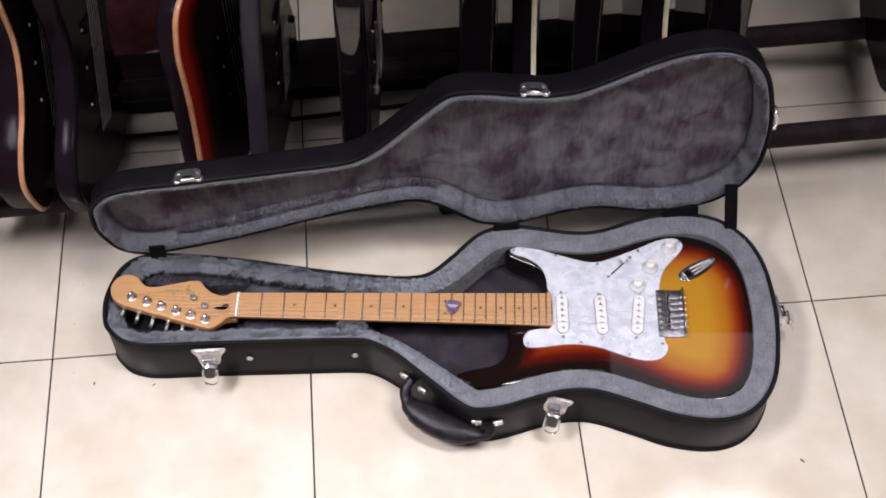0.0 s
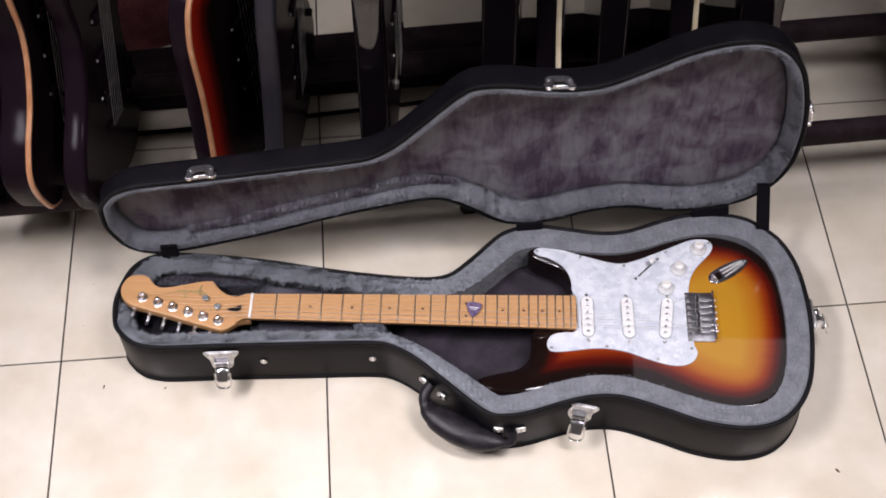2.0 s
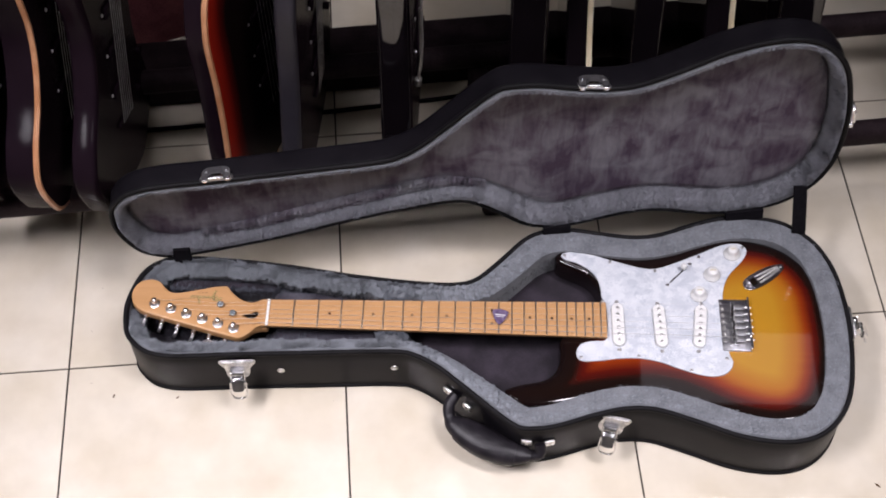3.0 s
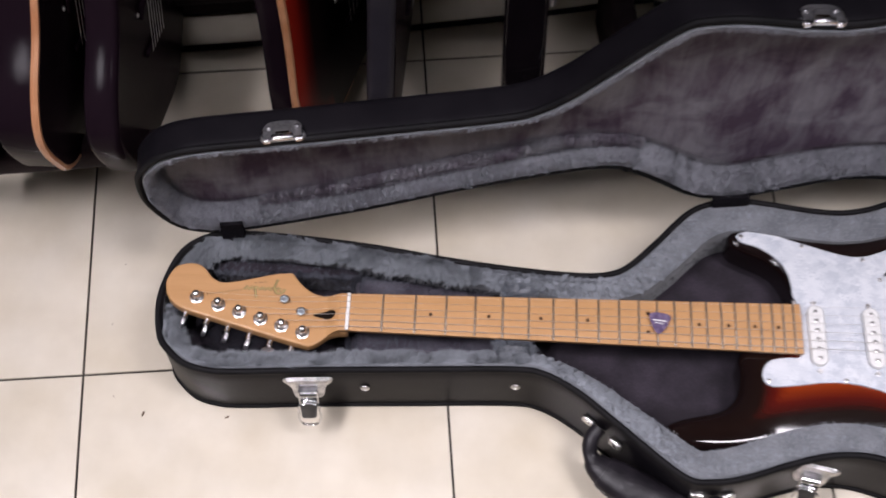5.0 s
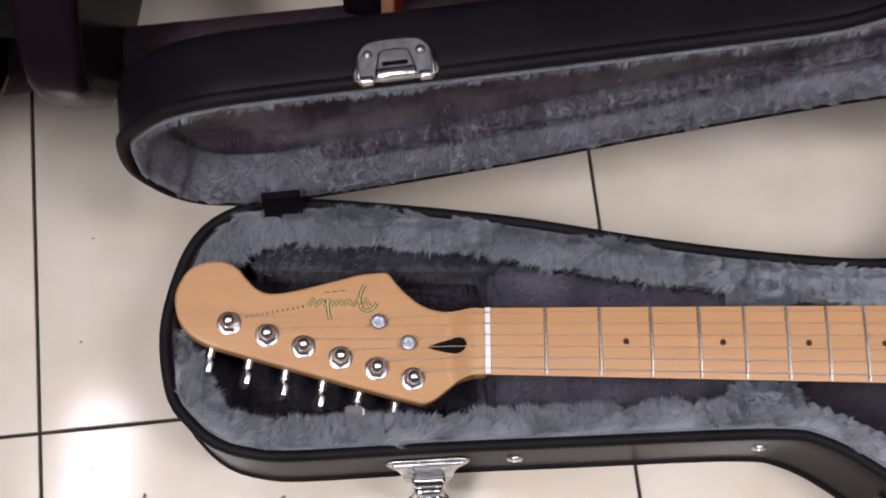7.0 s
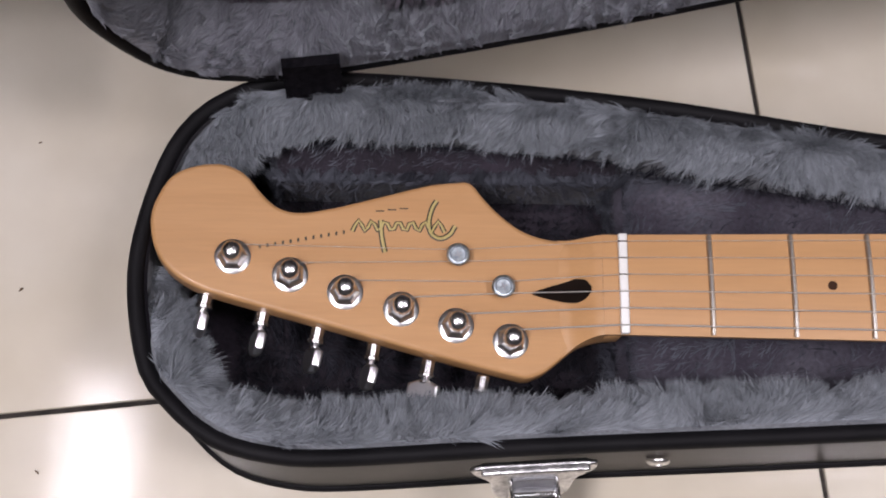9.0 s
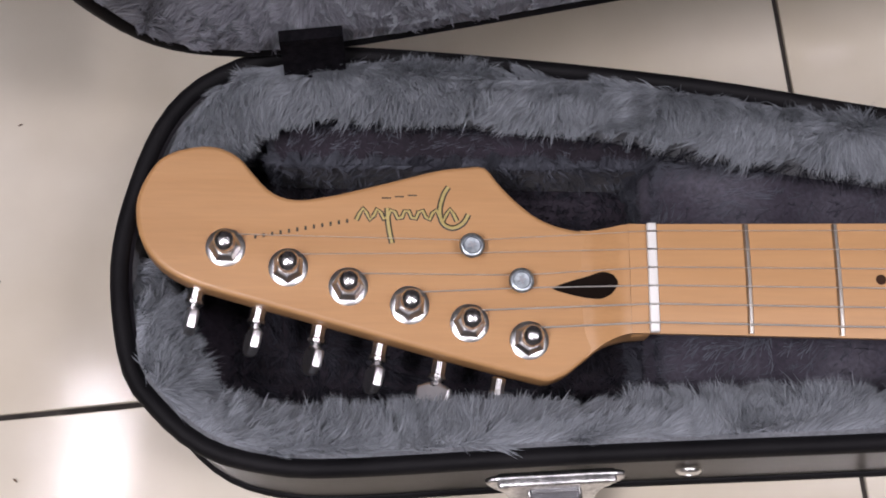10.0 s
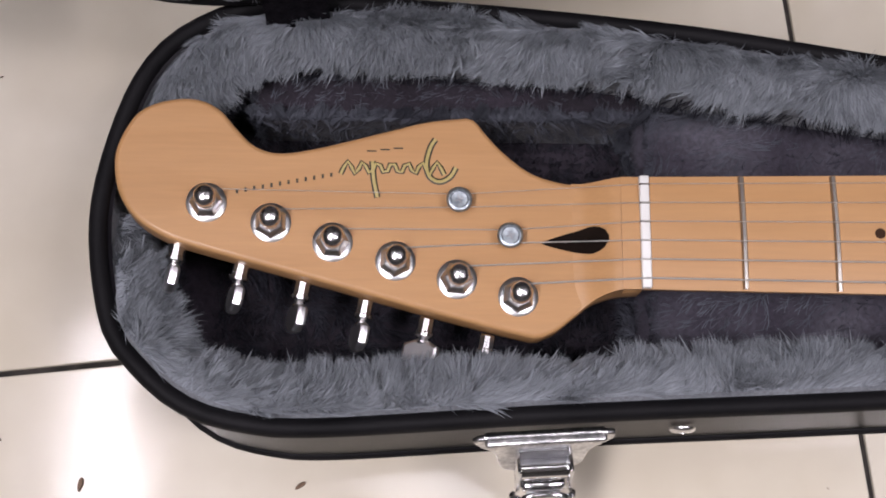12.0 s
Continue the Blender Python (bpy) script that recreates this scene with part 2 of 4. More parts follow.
M["fur"] = fur_material("grey_pile", (0.165, 0.178, 0.197), (0.272, 0.292, 0.320))
M["fur_rim"] = fur_material("grey_rim_pile", (0.150, 0.150, 0.174), (0.290, 0.298, 0.328), 0.35)
# near-black pile: the shade deep in the case is put into its colour
M["fur_recess_shade"] = fur_material("recess_shade_pile", (0.006, 0.006, 0.009), (0.034, 0.034, 0.044))
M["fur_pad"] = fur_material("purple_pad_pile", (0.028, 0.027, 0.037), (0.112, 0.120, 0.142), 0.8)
M["fur_cradle"] = fur_material("blue_grey_pile", (0.072, 0.080, 0.092), (0.128, 0.140, 0.158))
M["lid_plush"] = fur_material("purple_grey_plush", (0.064, 0.043, 0.068), (0.212, 0.205, 0.229), 1.0)
M["fur_lid"] = fur_material("purple_grey_pile", (0.074, 0.054, 0.078), (0.250, 0.250, 0.272), 0.85)


# ---------------------------------------------------------------- mesh helpers
class Mesh:
    """Collects points and faces of one part."""

    def __init__(self):
        self.v, self.f, self.edge = [], [], None

    def points(self, pts):
        k = len(self.v)
        self.v.extend([tuple(map(float, p)) for p in pts])
        return k

    def loft(self, rings, closed=True, cap_start=False, cap_end=False):
        n = len(rings[0])
        k = self.points([p for r in rings for p in r])
        for a in range(len(rings) - 1):
            for i in range(n if closed else n - 1):
                j = (i + 1) % n
                self.f.append((k + a * n + i, k + a * n + j, k + (a + 1) * n + j, k + (a + 1) * n + i))
        if cap_start:
            self.f.append(tuple(k + i for i in reversed(range(n))))
        if cap_end:
            self.f.append(tuple(k + (len(rings) - 1) * n + i for i in range(n)))
        return self

    def box(self, x0, x1, y0, y1, z0, z1, bevel=0.0, m=None):
        bm = bmesh.new()
        bmesh.ops.create_cube(bm, size=1)
        for v in bm.verts:
            v.co = Vector(((x0 + x1) / 2 + v.co.x * (x1 - x0), (y0 + y1) / 2 + v.co.y * (y1 - y0), (z0 + z1) / 2 + v.co.z * (z1 - z0)))
        if bevel:
            bmesh.ops.bevel(bm, geom=bm.edges[:], offset=bevel, segments=2, affect="EDGES", profile=0.5)
        return self.take(bm, m)

    def take(self, bm, m=None):
        bm.verts.index_update()
        k = self.points([(m @ v.co) if m else v.co for v in bm.verts])
        self.f.extend(tuple(k + v.index for v in f.verts) for f in bm.faces)
        bm.free()
        return self

    def turned(self, profile, m=None, n=20):
        """A lathe part about local z: profile of (radius, height)."""
        m = m or Matrix()
        rings = [[m @ Vector((r * math.cos(2 * math.pi * i / n), r * math.sin(2 * math.pi * i / n), h)) for i in range(n)] for r, h in profile]
        return self.loft(rings, True, True, True)

    def tube(self, path, radius, n=8, closed=False, flat=1.0):
        """A round or flattened bar along a path."""
        path = [Vector(p) for p in path]
        rings = []
        side = None
        for i, p in enumerate(path):
            a = path[(i - 1) % len(path)] if closed or i else p
            b = path[(i + 1) % len(path)] if closed or i < len(path) - 1 else p
            t = (b - a).normalized()
            ref = Vector((0, 0, 1)) if abs(t.z) < 0.9 else Vector((1, 0, 0))
            s = t.cross(ref).normalized()
            if side is not None and s.dot(side) < 0:
                s = -s
            side = s
            u = s.cross(t)
            r = radius[i] if isinstance(radius, (list, tuple)) else radius
            rings.append([p + s * (r * math.cos(2 * math.pi * k / n)) + u * (r * flat * math.sin(2 * math.pi * k / n)) for k in range(n)])
        if closed:
            rings.append(rings[0])
        return self.loft(rings, True, not closed, not closed)

    def slab(self, outline, z0, z1, bevel=0.0, steps=3, m=None):
        """An outline with thickness and rounded edges, top and bottom filled."""
        m = m or Matrix()
        rings = []
        for k in range(steps + 1):
            a = math.pi / 2 * k / steps
            rings.append((bevel * (1 - math.sin(a)), z0 + bevel * (1 - math.cos(a))))
        for k in range(steps + 1):
            a = math.pi / 2 * k / steps
            rings.append((bevel * (1 - math.cos(a)), z1 - bevel * (1 - math.sin(a))))
        loops = [[m @ Vector((*p, z)) for p in inset(outline, d)] for d, z in rings]
        return self.loft(loops, True, True, True)


def part(name, mesh, material, parent=None, label="", smooth=True, angle=50):
    data = bpy.data.meshes.new(name)
    data.from_pydata(mesh.v, [], mesh.f)
    if mesh.edge is not None:
        data.attributes.new("edge_distance", "FLOAT", "POINT").data.foreach_set("value", mesh.edge)
    bm = bmesh.new()
    bm.from_mesh(data)
    bmesh.ops.recalc_face_normals(bm, faces=bm.faces[:])
    bm.to_mesh(data)
    bm.free()
    data.materials.append(material)
    if smooth:
        data.shade_smooth()
        data.set_sharp_from_angle(angle=radians(angle))
        for face in data.polygons:
            if face.loop_total > 6:
                face.use_smooth = False
    ob = new(name, data)
    if parent:
        ob.parent = parent
    return tagged(ob, label)


def share(name, data, parent, m, label=""):
    ob = new(name, data)
    ob.parent = parent
    ob.matrix_basis = m
    return tagged(ob, label)


def thing(name, label, category, group="", kind="", m=None):
    ob = new(name)
    ob.empty_display_size = 0.05
    if m:
        ob.matrix_basis = m
    return tagged(ob, label, category, group, kind)


def curve(points, n, closed=True):
    """A smooth line through the points, cut into n even steps."""
    p = np.array(points, float)
    k = len(p)
    out = []
    for i in range(k if closed else k - 1):
        a, b, c, d = (p[j % k] if closed else p[min(max(j, 0), k - 1)] for j in (i - 1, i, i + 1, i + 2))
        for t in np.linspace(0, 1, 16, endpoint=False):
            out.append(0.5 * (2 * b + (c - a) * t + (2 * a - 5 * b + 4 * c - d) * t * t + (3 * b - a - 3 * c + d) * t ** 3))
    if not closed:
        out.append(p[-1])
    out = np.array(out)
    loop = np.vstack([out, out[:1]]) if closed else out
    far = np.r_[0, np.cumsum(np.linalg.norm(np.diff(loop, axis=0), axis=1))]
    at = np.linspace(0, far[-1], n, endpoint=not closed)
    return np.stack([np.interp(at, far, loop[:, c]) for c in range(loop.shape[1])], 1)


def normals2(loop):
    loop = np.asarray(loop, float)
    t = np.roll(loop, -1, 0) - np.roll(loop, 1, 0)
    t /= np.linalg.norm(t, axis=1)[:, None] + 1e-12
    area = 0.5 * np.sum(loop[:, 0] * np.roll(loop[:, 1], -1) - np.roll(loop[:, 0], -1) * loop[:, 1])
    out = np.stack([t[:, 1], -t[:, 0]], 1)
    return out if area > 0 else -out


def inset(loop, d):
    return np.asarray(loop, float) - normals2(loop) * np.reshape(d, (-1, 1))


def soft_inset(loop, d, rounds=10):
    """An inset that eases tight corners."""
    p = inset(loop, d)
    for _ in range(rounds):
        p = 0.5 * p + 0.25 * (np.roll(p, 1, 0) + np.roll(p, -1, 0))
    return p


def edge_distance(pts, loop):
    a, b = np.asarray(loop), np.roll(loop, -1, 0)
    ab = b - a
    best = []
    for p in np.asarray(pts)[:, :2]:
        t = np.clip(((p - a) * ab).sum(1) / (ab * ab).sum(1), 0, 1)
        best.append(np.sqrt((((a + ab * t[:, None]) - p) ** 2).sum(1).min()))
    return best


def inside(loop, p):
    """Which of the points p lie inside the outline."""
    a, b = np.asarray(loop)[:, :2], np.roll(np.asarray(loop)[:, :2], -1, 0)
    count = np.zeros(len(p), int)
    for (x0, y0), (x1, y1) in zip(a, b):
        cross = (y0 > p[:, 1]) != (y1 > p[:, 1])
        count += cross & (p[:, 0] < x0 + (p[:, 1] - y0) * (x1 - x0) / (y1 - y0 + 1e-12))
    return count % 2 == 1


def filled_slab(outline, z0, z1, bevel, grid):
    """A slab whose top carries inner points, with the distance of each point from the edge."""
    from mathutils.geometry import delaunay_2d_cdt
    mesh = Mesh()
    steps = 4
    rings = []
    for k in range(steps + 1):
        a = math.pi / 2 * k / steps
        rings.append((bevel * (1 - math.sin(a)), z0 + bevel * (1 - math.cos(a))))
    for k in range(steps + 1):
        a = math.pi / 2 * k / steps
        rings.append((bevel * (1 - math.cos(a)), z1 - bevel * (1 - math.sin(a))))
    loops = [[(*p, z) for p in inset(outline, d)] for d, z in rings]
    mesh.loft(loops, True, True, False)
    top = [Vector(p[:2]) for p in loops[-1]]
    n = len(top)
    lo, hi = np.min(outline, 0), np.max(outline, 0)
    inner = [Vector((x, y)) for x in np.arange(lo[0], hi[0], grid) for y in np.arange(lo[1], hi[1], grid)]
    got, _, faces, *_ = delaunay_2d_cdt(top + inner, [(i, (i + 1) % n) for i in range(n)], [], 1, 1e-6)
    k = mesh.points([(p.x, p.y, z1) for p in got])
    mesh.f.extend(tuple(k + i for i in f) for f in faces)
    mesh.edge = edge_distance(mesh.v, outline)
    return mesh


def pile(surface_rings, count, length, width, lean, seed, m=None, weight=None, clump=0.0080, pull=0.68, wild=1.0, trim=None):
    """Hairs on a lofted surface: thin bent blades that lean along it in drifting tufts."""
    rng = np.random.default_rng(seed)
    s = np.array(surface_rings, float)
    nr, ni = s.shape[:2]
    a, i = rng.random(count) * (nr - 1.001), rng.random(count) * ni
    a0, i0 = a.astype(int), i.astype(int) % ni
    i1, fa, fi = (i0 + 1) % ni, (a - a.astype(int))[:, None], (i - i.astype(int))[:, None]
    p00, p10, p01, p11 = s[a0, i0], s[a0 + 1, i0], s[a0, i1], s[a0 + 1, i1]
    p = (p00 * (1 - fa) + p10 * fa) * (1 - fi) + (p01 * (1 - fa) + p11 * fa) * fi
    along, across = p01 - p00, p10 - p00
    nn = np.cross(along, across)
    unit = lambda v: v / (np.linalg.norm(v, axis=1)[:, None] + 1e-12)
    along, across, nn = unit(along), unit(across), unit(nn)
    if weight is not None:
        keep = rng.random(count) < weight(p)
        p, along, across, nn = p[keep], along[keep], across[keep], nn[keep]
    q = p * 55
    w1 = np.sin(q[:, 0] * 1.3 + 2.1 * np.sin(q[:, 1] * 1.1)) + 0.7 * np.sin(q[:, 0] * 3.7 + q[:, 1] * 2.9 + 1.0)
    w2 = np.cos(q[:, 1] * 1.7 + 1.8 * np.sin(q[:, 0] * 0.9)) + 0.7 * np.sin(q[:, 0] * 2.3 - q[:, 1] * 4.1)
    k = len(p)
    d = nn * lean[2] + across * np.maximum(lean[0] + wild * (0.30 * w1 + 0.22 * rng.normal(size=k)), 0.0)[:, None] + along * (lean[1] + wild * (0.50 * w2 + 0.25 * rng.normal(size=k)))[:, None]
    d = unit(d)
    size = length * (0.6 + 0.55 * rng.random(k))[:, None]
    if trim is not None:
        size = size * trim(p)[:, None]
    side = unit(np.cross(d, nn + 0.3 * rng.normal(size=(k, 3)))) * width * (0.7 + 0.6 * rng.random(k))[:, None]
    mid = p + d * size * 0.55
    d2 = unit(d + across * 0.25 + 0.35 * rng.normal(size=(k, 3)) - nn * 0.35)
    tip = mid + d2 * size * 0.5
    # neighbouring hairs draw together into tufts
    cell = np.floor(p / clump + 0.35 * np.sin(p[:, ::-1] * 400))
    lot = np.sin(cell @ np.array([12.9898, 78.233, 37.719]))[:, None] * np.array([43758.5453, 24634.63, 35412.17])
    lot = lot - np.floor(lot) - 0.5
    tuft = (cell + 0.5 + 0.7 * lot) * clump
    tuft = tuft + nn * np.sum((p - tuft) * nn, axis=1)[:, None]
    lead = unit(d + 0.4 * lot)
    mid = mid + 0.6 * pull * (tuft + lead * size * 0.5 - mid)
    tip = tip + pull * (tuft + lead * size * 1.0 - tip)
    verts = np.stack([p - side, p + side, mid + side * 0.7, mid - side * 0.7, tip], 1).reshape(-1, 3)
    if m is not None:
        mm = np.array(m)
        verts = verts @ mm[:3, :3].T + mm[:3, 3]
    data = bpy.data.meshes.new("pile")
    base = np.arange(k) * 5
    loops = np.stack([base, base + 1, base + 2, base + 3, base + 3, base + 2, base + 4], 1).ravel()
    starts = np.stack([np.arange(k) * 7, np.arange(k) * 7 + 4], 1).ravel()
    data.vertices.add(k * 5)
    data.vertices.foreach_set("co", verts.ravel())
    data.loops.add(len(loops))
    data.loops.foreach_set("vertex_index", loops.astype(np.int32))
    data.polygons.add(2 * k)
    data.polygons.foreach_set("loop_start", starts.astype(np.int32))
    data.update(calc_edges=True)
    return data

# ---------------------------------------------------------------- floor and shop shell
TILE, GRID_TURN, GRID_AT = 0.40, radians(6.1), (-0.297, -0.043)
grid = Matrix.Translation((*GRID_AT, 0)) @ Matrix.Rotation(GRID_TURN, 4, "Z")

floor = tagged(part("floor", Mesh().box(-2.4, 3.0, -2.05, 2.3, -0.10, -0.0022), M["grout"], smooth=False), "cream glazed tile floor with thin dark joints", "floor", kind="structure")
part("ceiling", Mesh().box(-2.3, 2.9, -1.95, 2.2, 2.80, 2.90), M["ceiling"], smooth=False)
tagged(bpy.data.objects["ceiling"], "plain grey shop ceiling", "ceiling", kind="structure")
for wall_name, b in (("wall_north", (-2.4, 3.0, 2.2, 2.3)), ("wall_south", (-2.4, 3.0, -2.05, -1.95)), ("wall_west", (-2.4, -2.3, -1.95, 2.2)), ("wall_east", (2.9, 3.0, -1.95, 2.2))):
    tagged(part(wall_name, Mesh().box(*b, -0.1, 2.9), M["plaster"], smooth=False), "plain dark shop wall", "wall", kind="structure")


# ---------------------------------------------------------------- guitar case
RIM = [(-.2030, .003), (-.1976, .0373), (-.1862, .0655), (-.1672, .0828), (-.1370, .0918), (-.0757, .0902), (.0157, .0818), (.100, .069), (.165, .061), (.229, .056), (.268, .057),
       (.293, .067), (.323, .096), (.358, .134), (.385, .149), (.420, .155), (.508, .144), (.553, .148), (.598, .165),
       (.643, .179), (.688, .182), (.732, .175), (.765, .154), (.789, .124), (.806, .075), (.813, -.005), (.805, -.088), (.788, -.135),
       (.762, -.165), (.730, -.180), (.690, -.183), (.643, -.1752), (.595, -.158), (.539, -.140), (.498, -.139), (.457, -.149), (.408, -.166),
       (.375, -.172), (.343, -.166), (.276, -.111), (.242, -.083), (.208, -.064), (.174, -.0595), (.060, -.0645), (-.034, -.069), (-.118, -.0742), (-.1465, -.0725), (-.1672, -.0662), (-.1842, -.0528), (-.1968, -.0350)]
RIM_Z = 0.100
rim = curve(RIM, 300)[::-1]
HINGE_A, HINGE_B = np.array([-.13, .088]), np.array([.69, .184])
hinge_u = (HINGE_B - HINGE_A) / np.linalg.norm(HINGE_B - HINGE_A)
hinge_n = np.array([-hinge_u[1], hinge_u[0]])

guitar_case = thing("guitar_case", "open black vinyl guitar case with grey plush lining on the tiles", "guitar case")


def ring(loop, d, z, rounds=0, slim=None):
    if slim:
        f = np.clip((loop[:, 0] - slim[0]) / (slim[1] - slim[0]), 0, 1)
        f = f * f * (3 - 2 * f)
        d = np.minimum(d, 0.0065) + max(d - 0.0065, 0) * (slim[2] + (1 - slim[2]) * f) + (slim[3] * f if len(slim) > 3 else 0)
    p = soft_inset(loop, d, rounds) if rounds else inset(loop, d)
    z = z(p) if callable(z) else np.full(len(p), z)
    return np.column_stack([p, z])


def headstock_dip(p):
    """The plush lies pressed down where the headstock's tip rests."""
    return np.exp(-(((p[:, 0] + 0.185) / 0.042) ** 2 + ((p[:, 1] - 0.026) / 0.040) ** 2))


def shell(loop, z, depth, round_bottom, parent, m=None):
    """Outer wall and bottom of one half, with piping at the rim and a bead at the foot."""
    at = lambda r: [m @ Vector(p) for p in r] if m else r
    rings = [ring(loop, 0.007, z - 0.004), ring(loop, 0.003, z - 0.002), ring(loop, 0.0015, z - 0.006), ring(loop, 0.001, z - 0.3 * depth), ring(loop, 0.001, z - depth + round_bottom)]
    for k in range(1, 6):
        a = math.pi / 2 * k / 5
        rings.append(ring(loop, 0.001 + round_bottom * (1 - math.cos(a)), z - depth + round_bottom * (1 - math.sin(a)), 2))
    part("shell", Mesh().loft([at(r) for r in rings], True, False, True), M["vinyl"], parent, "pebbled black vinyl shell")
    half = [(math.cos(a), math.sin(a)) for a in np.linspace(0, 2 * math.pi, 16, endpoint=False)]
    k = 0.82 if m else 0.86
    r = [ring(loop, 0.0022 - 0.0042 * k * c, z - 0.0040 + 0.0046 * k * s) for c, s in half]
    part("piping", Mesh().loft([at(q) for q in r + r[:1]]), M["piping"], parent, "rolled black edge piping")
    if m:
        return
    r = [ring(loop, 0.0010 - 0.0022 * c, z - depth + 0.0032 + 0.003 * s) for c, s in half]
    part("bead", Mesh().loft([at(q) for q in r + r[:1]]), M["piping"], parent, "black stitched edge bead")


base = part("base", Mesh().box(0.30, 0.34, -0.02, 0.02, 0.004, 0.012), M["vinyl"], guitar_case, "lower half of the case")
shell(rim, RIM_Z, 0.100, 0.005, base)

SLIM = (0.15, 0.36, 0.52)
over_body = lambda p: np.clip((p[:, 0] - 0.36) / 0.10, 0, 1)
wall_rings = [
    ring(rim, 0.0050, lambda p: RIM_Z - 0.004 - 0.004 * headstock_dip(p), slim=SLIM),
    ring(rim, 0.0075, lambda p: RIM_Z - 0.000 - 0.018 * headstock_dip(p), slim=SLIM),
    ring(rim, 0.0145, lambda p: RIM_Z + 0.001 - 0.026 * headstock_dip(p), 2, slim=SLIM),
    ring(rim, 0.024, lambda p: RIM_Z - 0.003 - 0.026 * headstock_dip(p), 3, slim=SLIM),
    ring(rim, 0.0335, lambda p: RIM_Z - 0.010 + 0.005 * over_body(p) - 0.022 * headstock_dip(p), 4, slim=SLIM + (0.0035,)),
    ring(rim, 0.0335, lambda p: RIM_Z - 0.022 + 0.008 * over_body(p) - 0.014 * headstock_dip(p), 6, slim=SLIM + (0.0040,)),
    ring(rim, 0.0345, RIM_Z - 0.040, 6, SLIM), ring(rim, 0.0355, RIM_Z - 0.062, 6, SLIM)]
lining = part("lining", Mesh().loft(wall_rings), M["plush"], base, "thick grey plush lining")
# the bottom's colour carries the shade of the deep recess
part("lining_floor", Mesh().loft([ring(rim, 0.033, 0.044, 6, SLIM), ring(rim, 0.037, 0.040, 6, SLIM), ring(rim, 0.041, 0.039, 8, SLIM)], True, False, True), M["plush_floor"], base, "purple plush bottom, darkened with recess shade")


def pad(name, x0, x1, y0, y1, z0, z1, bevel, material, label):
    """A soft block of the lining, domed on top."""
    bm = bmesh.new()
    bmesh.ops.create_cube(bm, size=1)
    for v in bm.verts:
        v.co = Vector(((x0 + x1) / 2 + v.co.x * (x1 - x0), (y0 + y1) / 2 + v.co.y * (y1 - y0), (z0 + z1) / 2 + v.co.z * (z1 - z0)))
    bmesh.ops.bevel(bm, geom=bm.edges[:], offset=bevel, segments=4, affect="EDGES", profile=0.5)
    return part(name, Mesh().take(bm), M[material], base, label)


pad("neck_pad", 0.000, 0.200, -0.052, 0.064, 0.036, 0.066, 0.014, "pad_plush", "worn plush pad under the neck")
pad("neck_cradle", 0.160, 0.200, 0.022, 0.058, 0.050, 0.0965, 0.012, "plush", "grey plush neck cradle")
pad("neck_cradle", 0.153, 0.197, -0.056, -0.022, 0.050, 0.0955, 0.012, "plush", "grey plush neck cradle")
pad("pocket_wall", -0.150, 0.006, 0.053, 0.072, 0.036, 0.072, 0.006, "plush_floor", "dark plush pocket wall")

head_zone = lambda p: np.clip(1.15 - 1.1 * np.clip((p[:, 0] - 0.16) / 0.2, 0, 1), 0.06, 1) * np.clip((((p[:, 0] + 0.168) / 0.030) ** 2 + ((p[:, 1] - 0.025) / 0.032) ** 2 - 1.0) / 0.12, 0, 1)
fur = new("fur", pile(wall_rings[1:5], 400000, 0.0095, 0.00028, (0.42, 0.30, 0.45), 3, weight=head_zone, trim=lambda p: 1 - 0.76 * np.clip((p[:, 0] - 0.09) / 0.17, 0, 1)))
fur.data.materials.append(M["fur"])
fur.parent = base
tagged(fur, "long grey plush pile", kind="stuff")
def flat_pile(x0, x1, y0, y1, z, count, seed, material):
    """Short pile on a level cushion."""
    rows = [[(x, y, z) for x in np.linspace(x1, x0, 24)] for y in np.linspace(y0, y1, 10)]
    ob = new("fur", pile(rows, count, 0.0065, 0.0002, (0.3, 0.25, 0.5), seed))
    ob.data.materials.append(M[material])
    ob.parent = base
    return tagged(ob, "dark plush pile", kind="stuff")


def wall_pile(x0, x1, y, z0, z1, count, seed, material):
    """Short pile on the upright side of a cushion."""
    rows = [[(x, y, z) for x in np.linspace(x0, x1, 24)] for z in np.linspace(z0, z1, 6)]
    ob = new("fur", pile(rows, count, 0.0060, 0.0002, (0.5, 0.15, -0.6), seed))
    ob.data.materials.append(M[material])
    ob.parent = base
    return tagged(ob, "dark plush pile", kind="stuff")


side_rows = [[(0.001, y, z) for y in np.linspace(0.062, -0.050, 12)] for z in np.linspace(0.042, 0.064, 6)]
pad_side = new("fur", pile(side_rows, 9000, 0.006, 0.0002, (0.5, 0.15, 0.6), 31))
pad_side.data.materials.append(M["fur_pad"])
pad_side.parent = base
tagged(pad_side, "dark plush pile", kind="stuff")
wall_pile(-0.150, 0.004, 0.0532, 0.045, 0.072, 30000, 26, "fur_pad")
flat_pile(-0.165, 0.000, -0.050, 0.058, 0.041, 16000, 21, "fur_recess_shade")
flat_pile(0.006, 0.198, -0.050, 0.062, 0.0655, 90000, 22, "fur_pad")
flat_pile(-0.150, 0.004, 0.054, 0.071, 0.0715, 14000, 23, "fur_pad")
flat_pile(0.164, 0.196, 0.026, 0.057, 0.0960, 11000, 24, "fur_cradle")
flat_pile(0.157, 0.193, -0.055, -0.026, 0.0950, 11000, 25, "fur_cradle")
# lower wall of the grey lining, its pile coloured dark as recess shade
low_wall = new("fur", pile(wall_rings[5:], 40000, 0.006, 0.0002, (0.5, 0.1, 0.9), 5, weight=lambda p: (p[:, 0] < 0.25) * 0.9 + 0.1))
low_wall.data.materials.append(M["fur_recess_shade"])
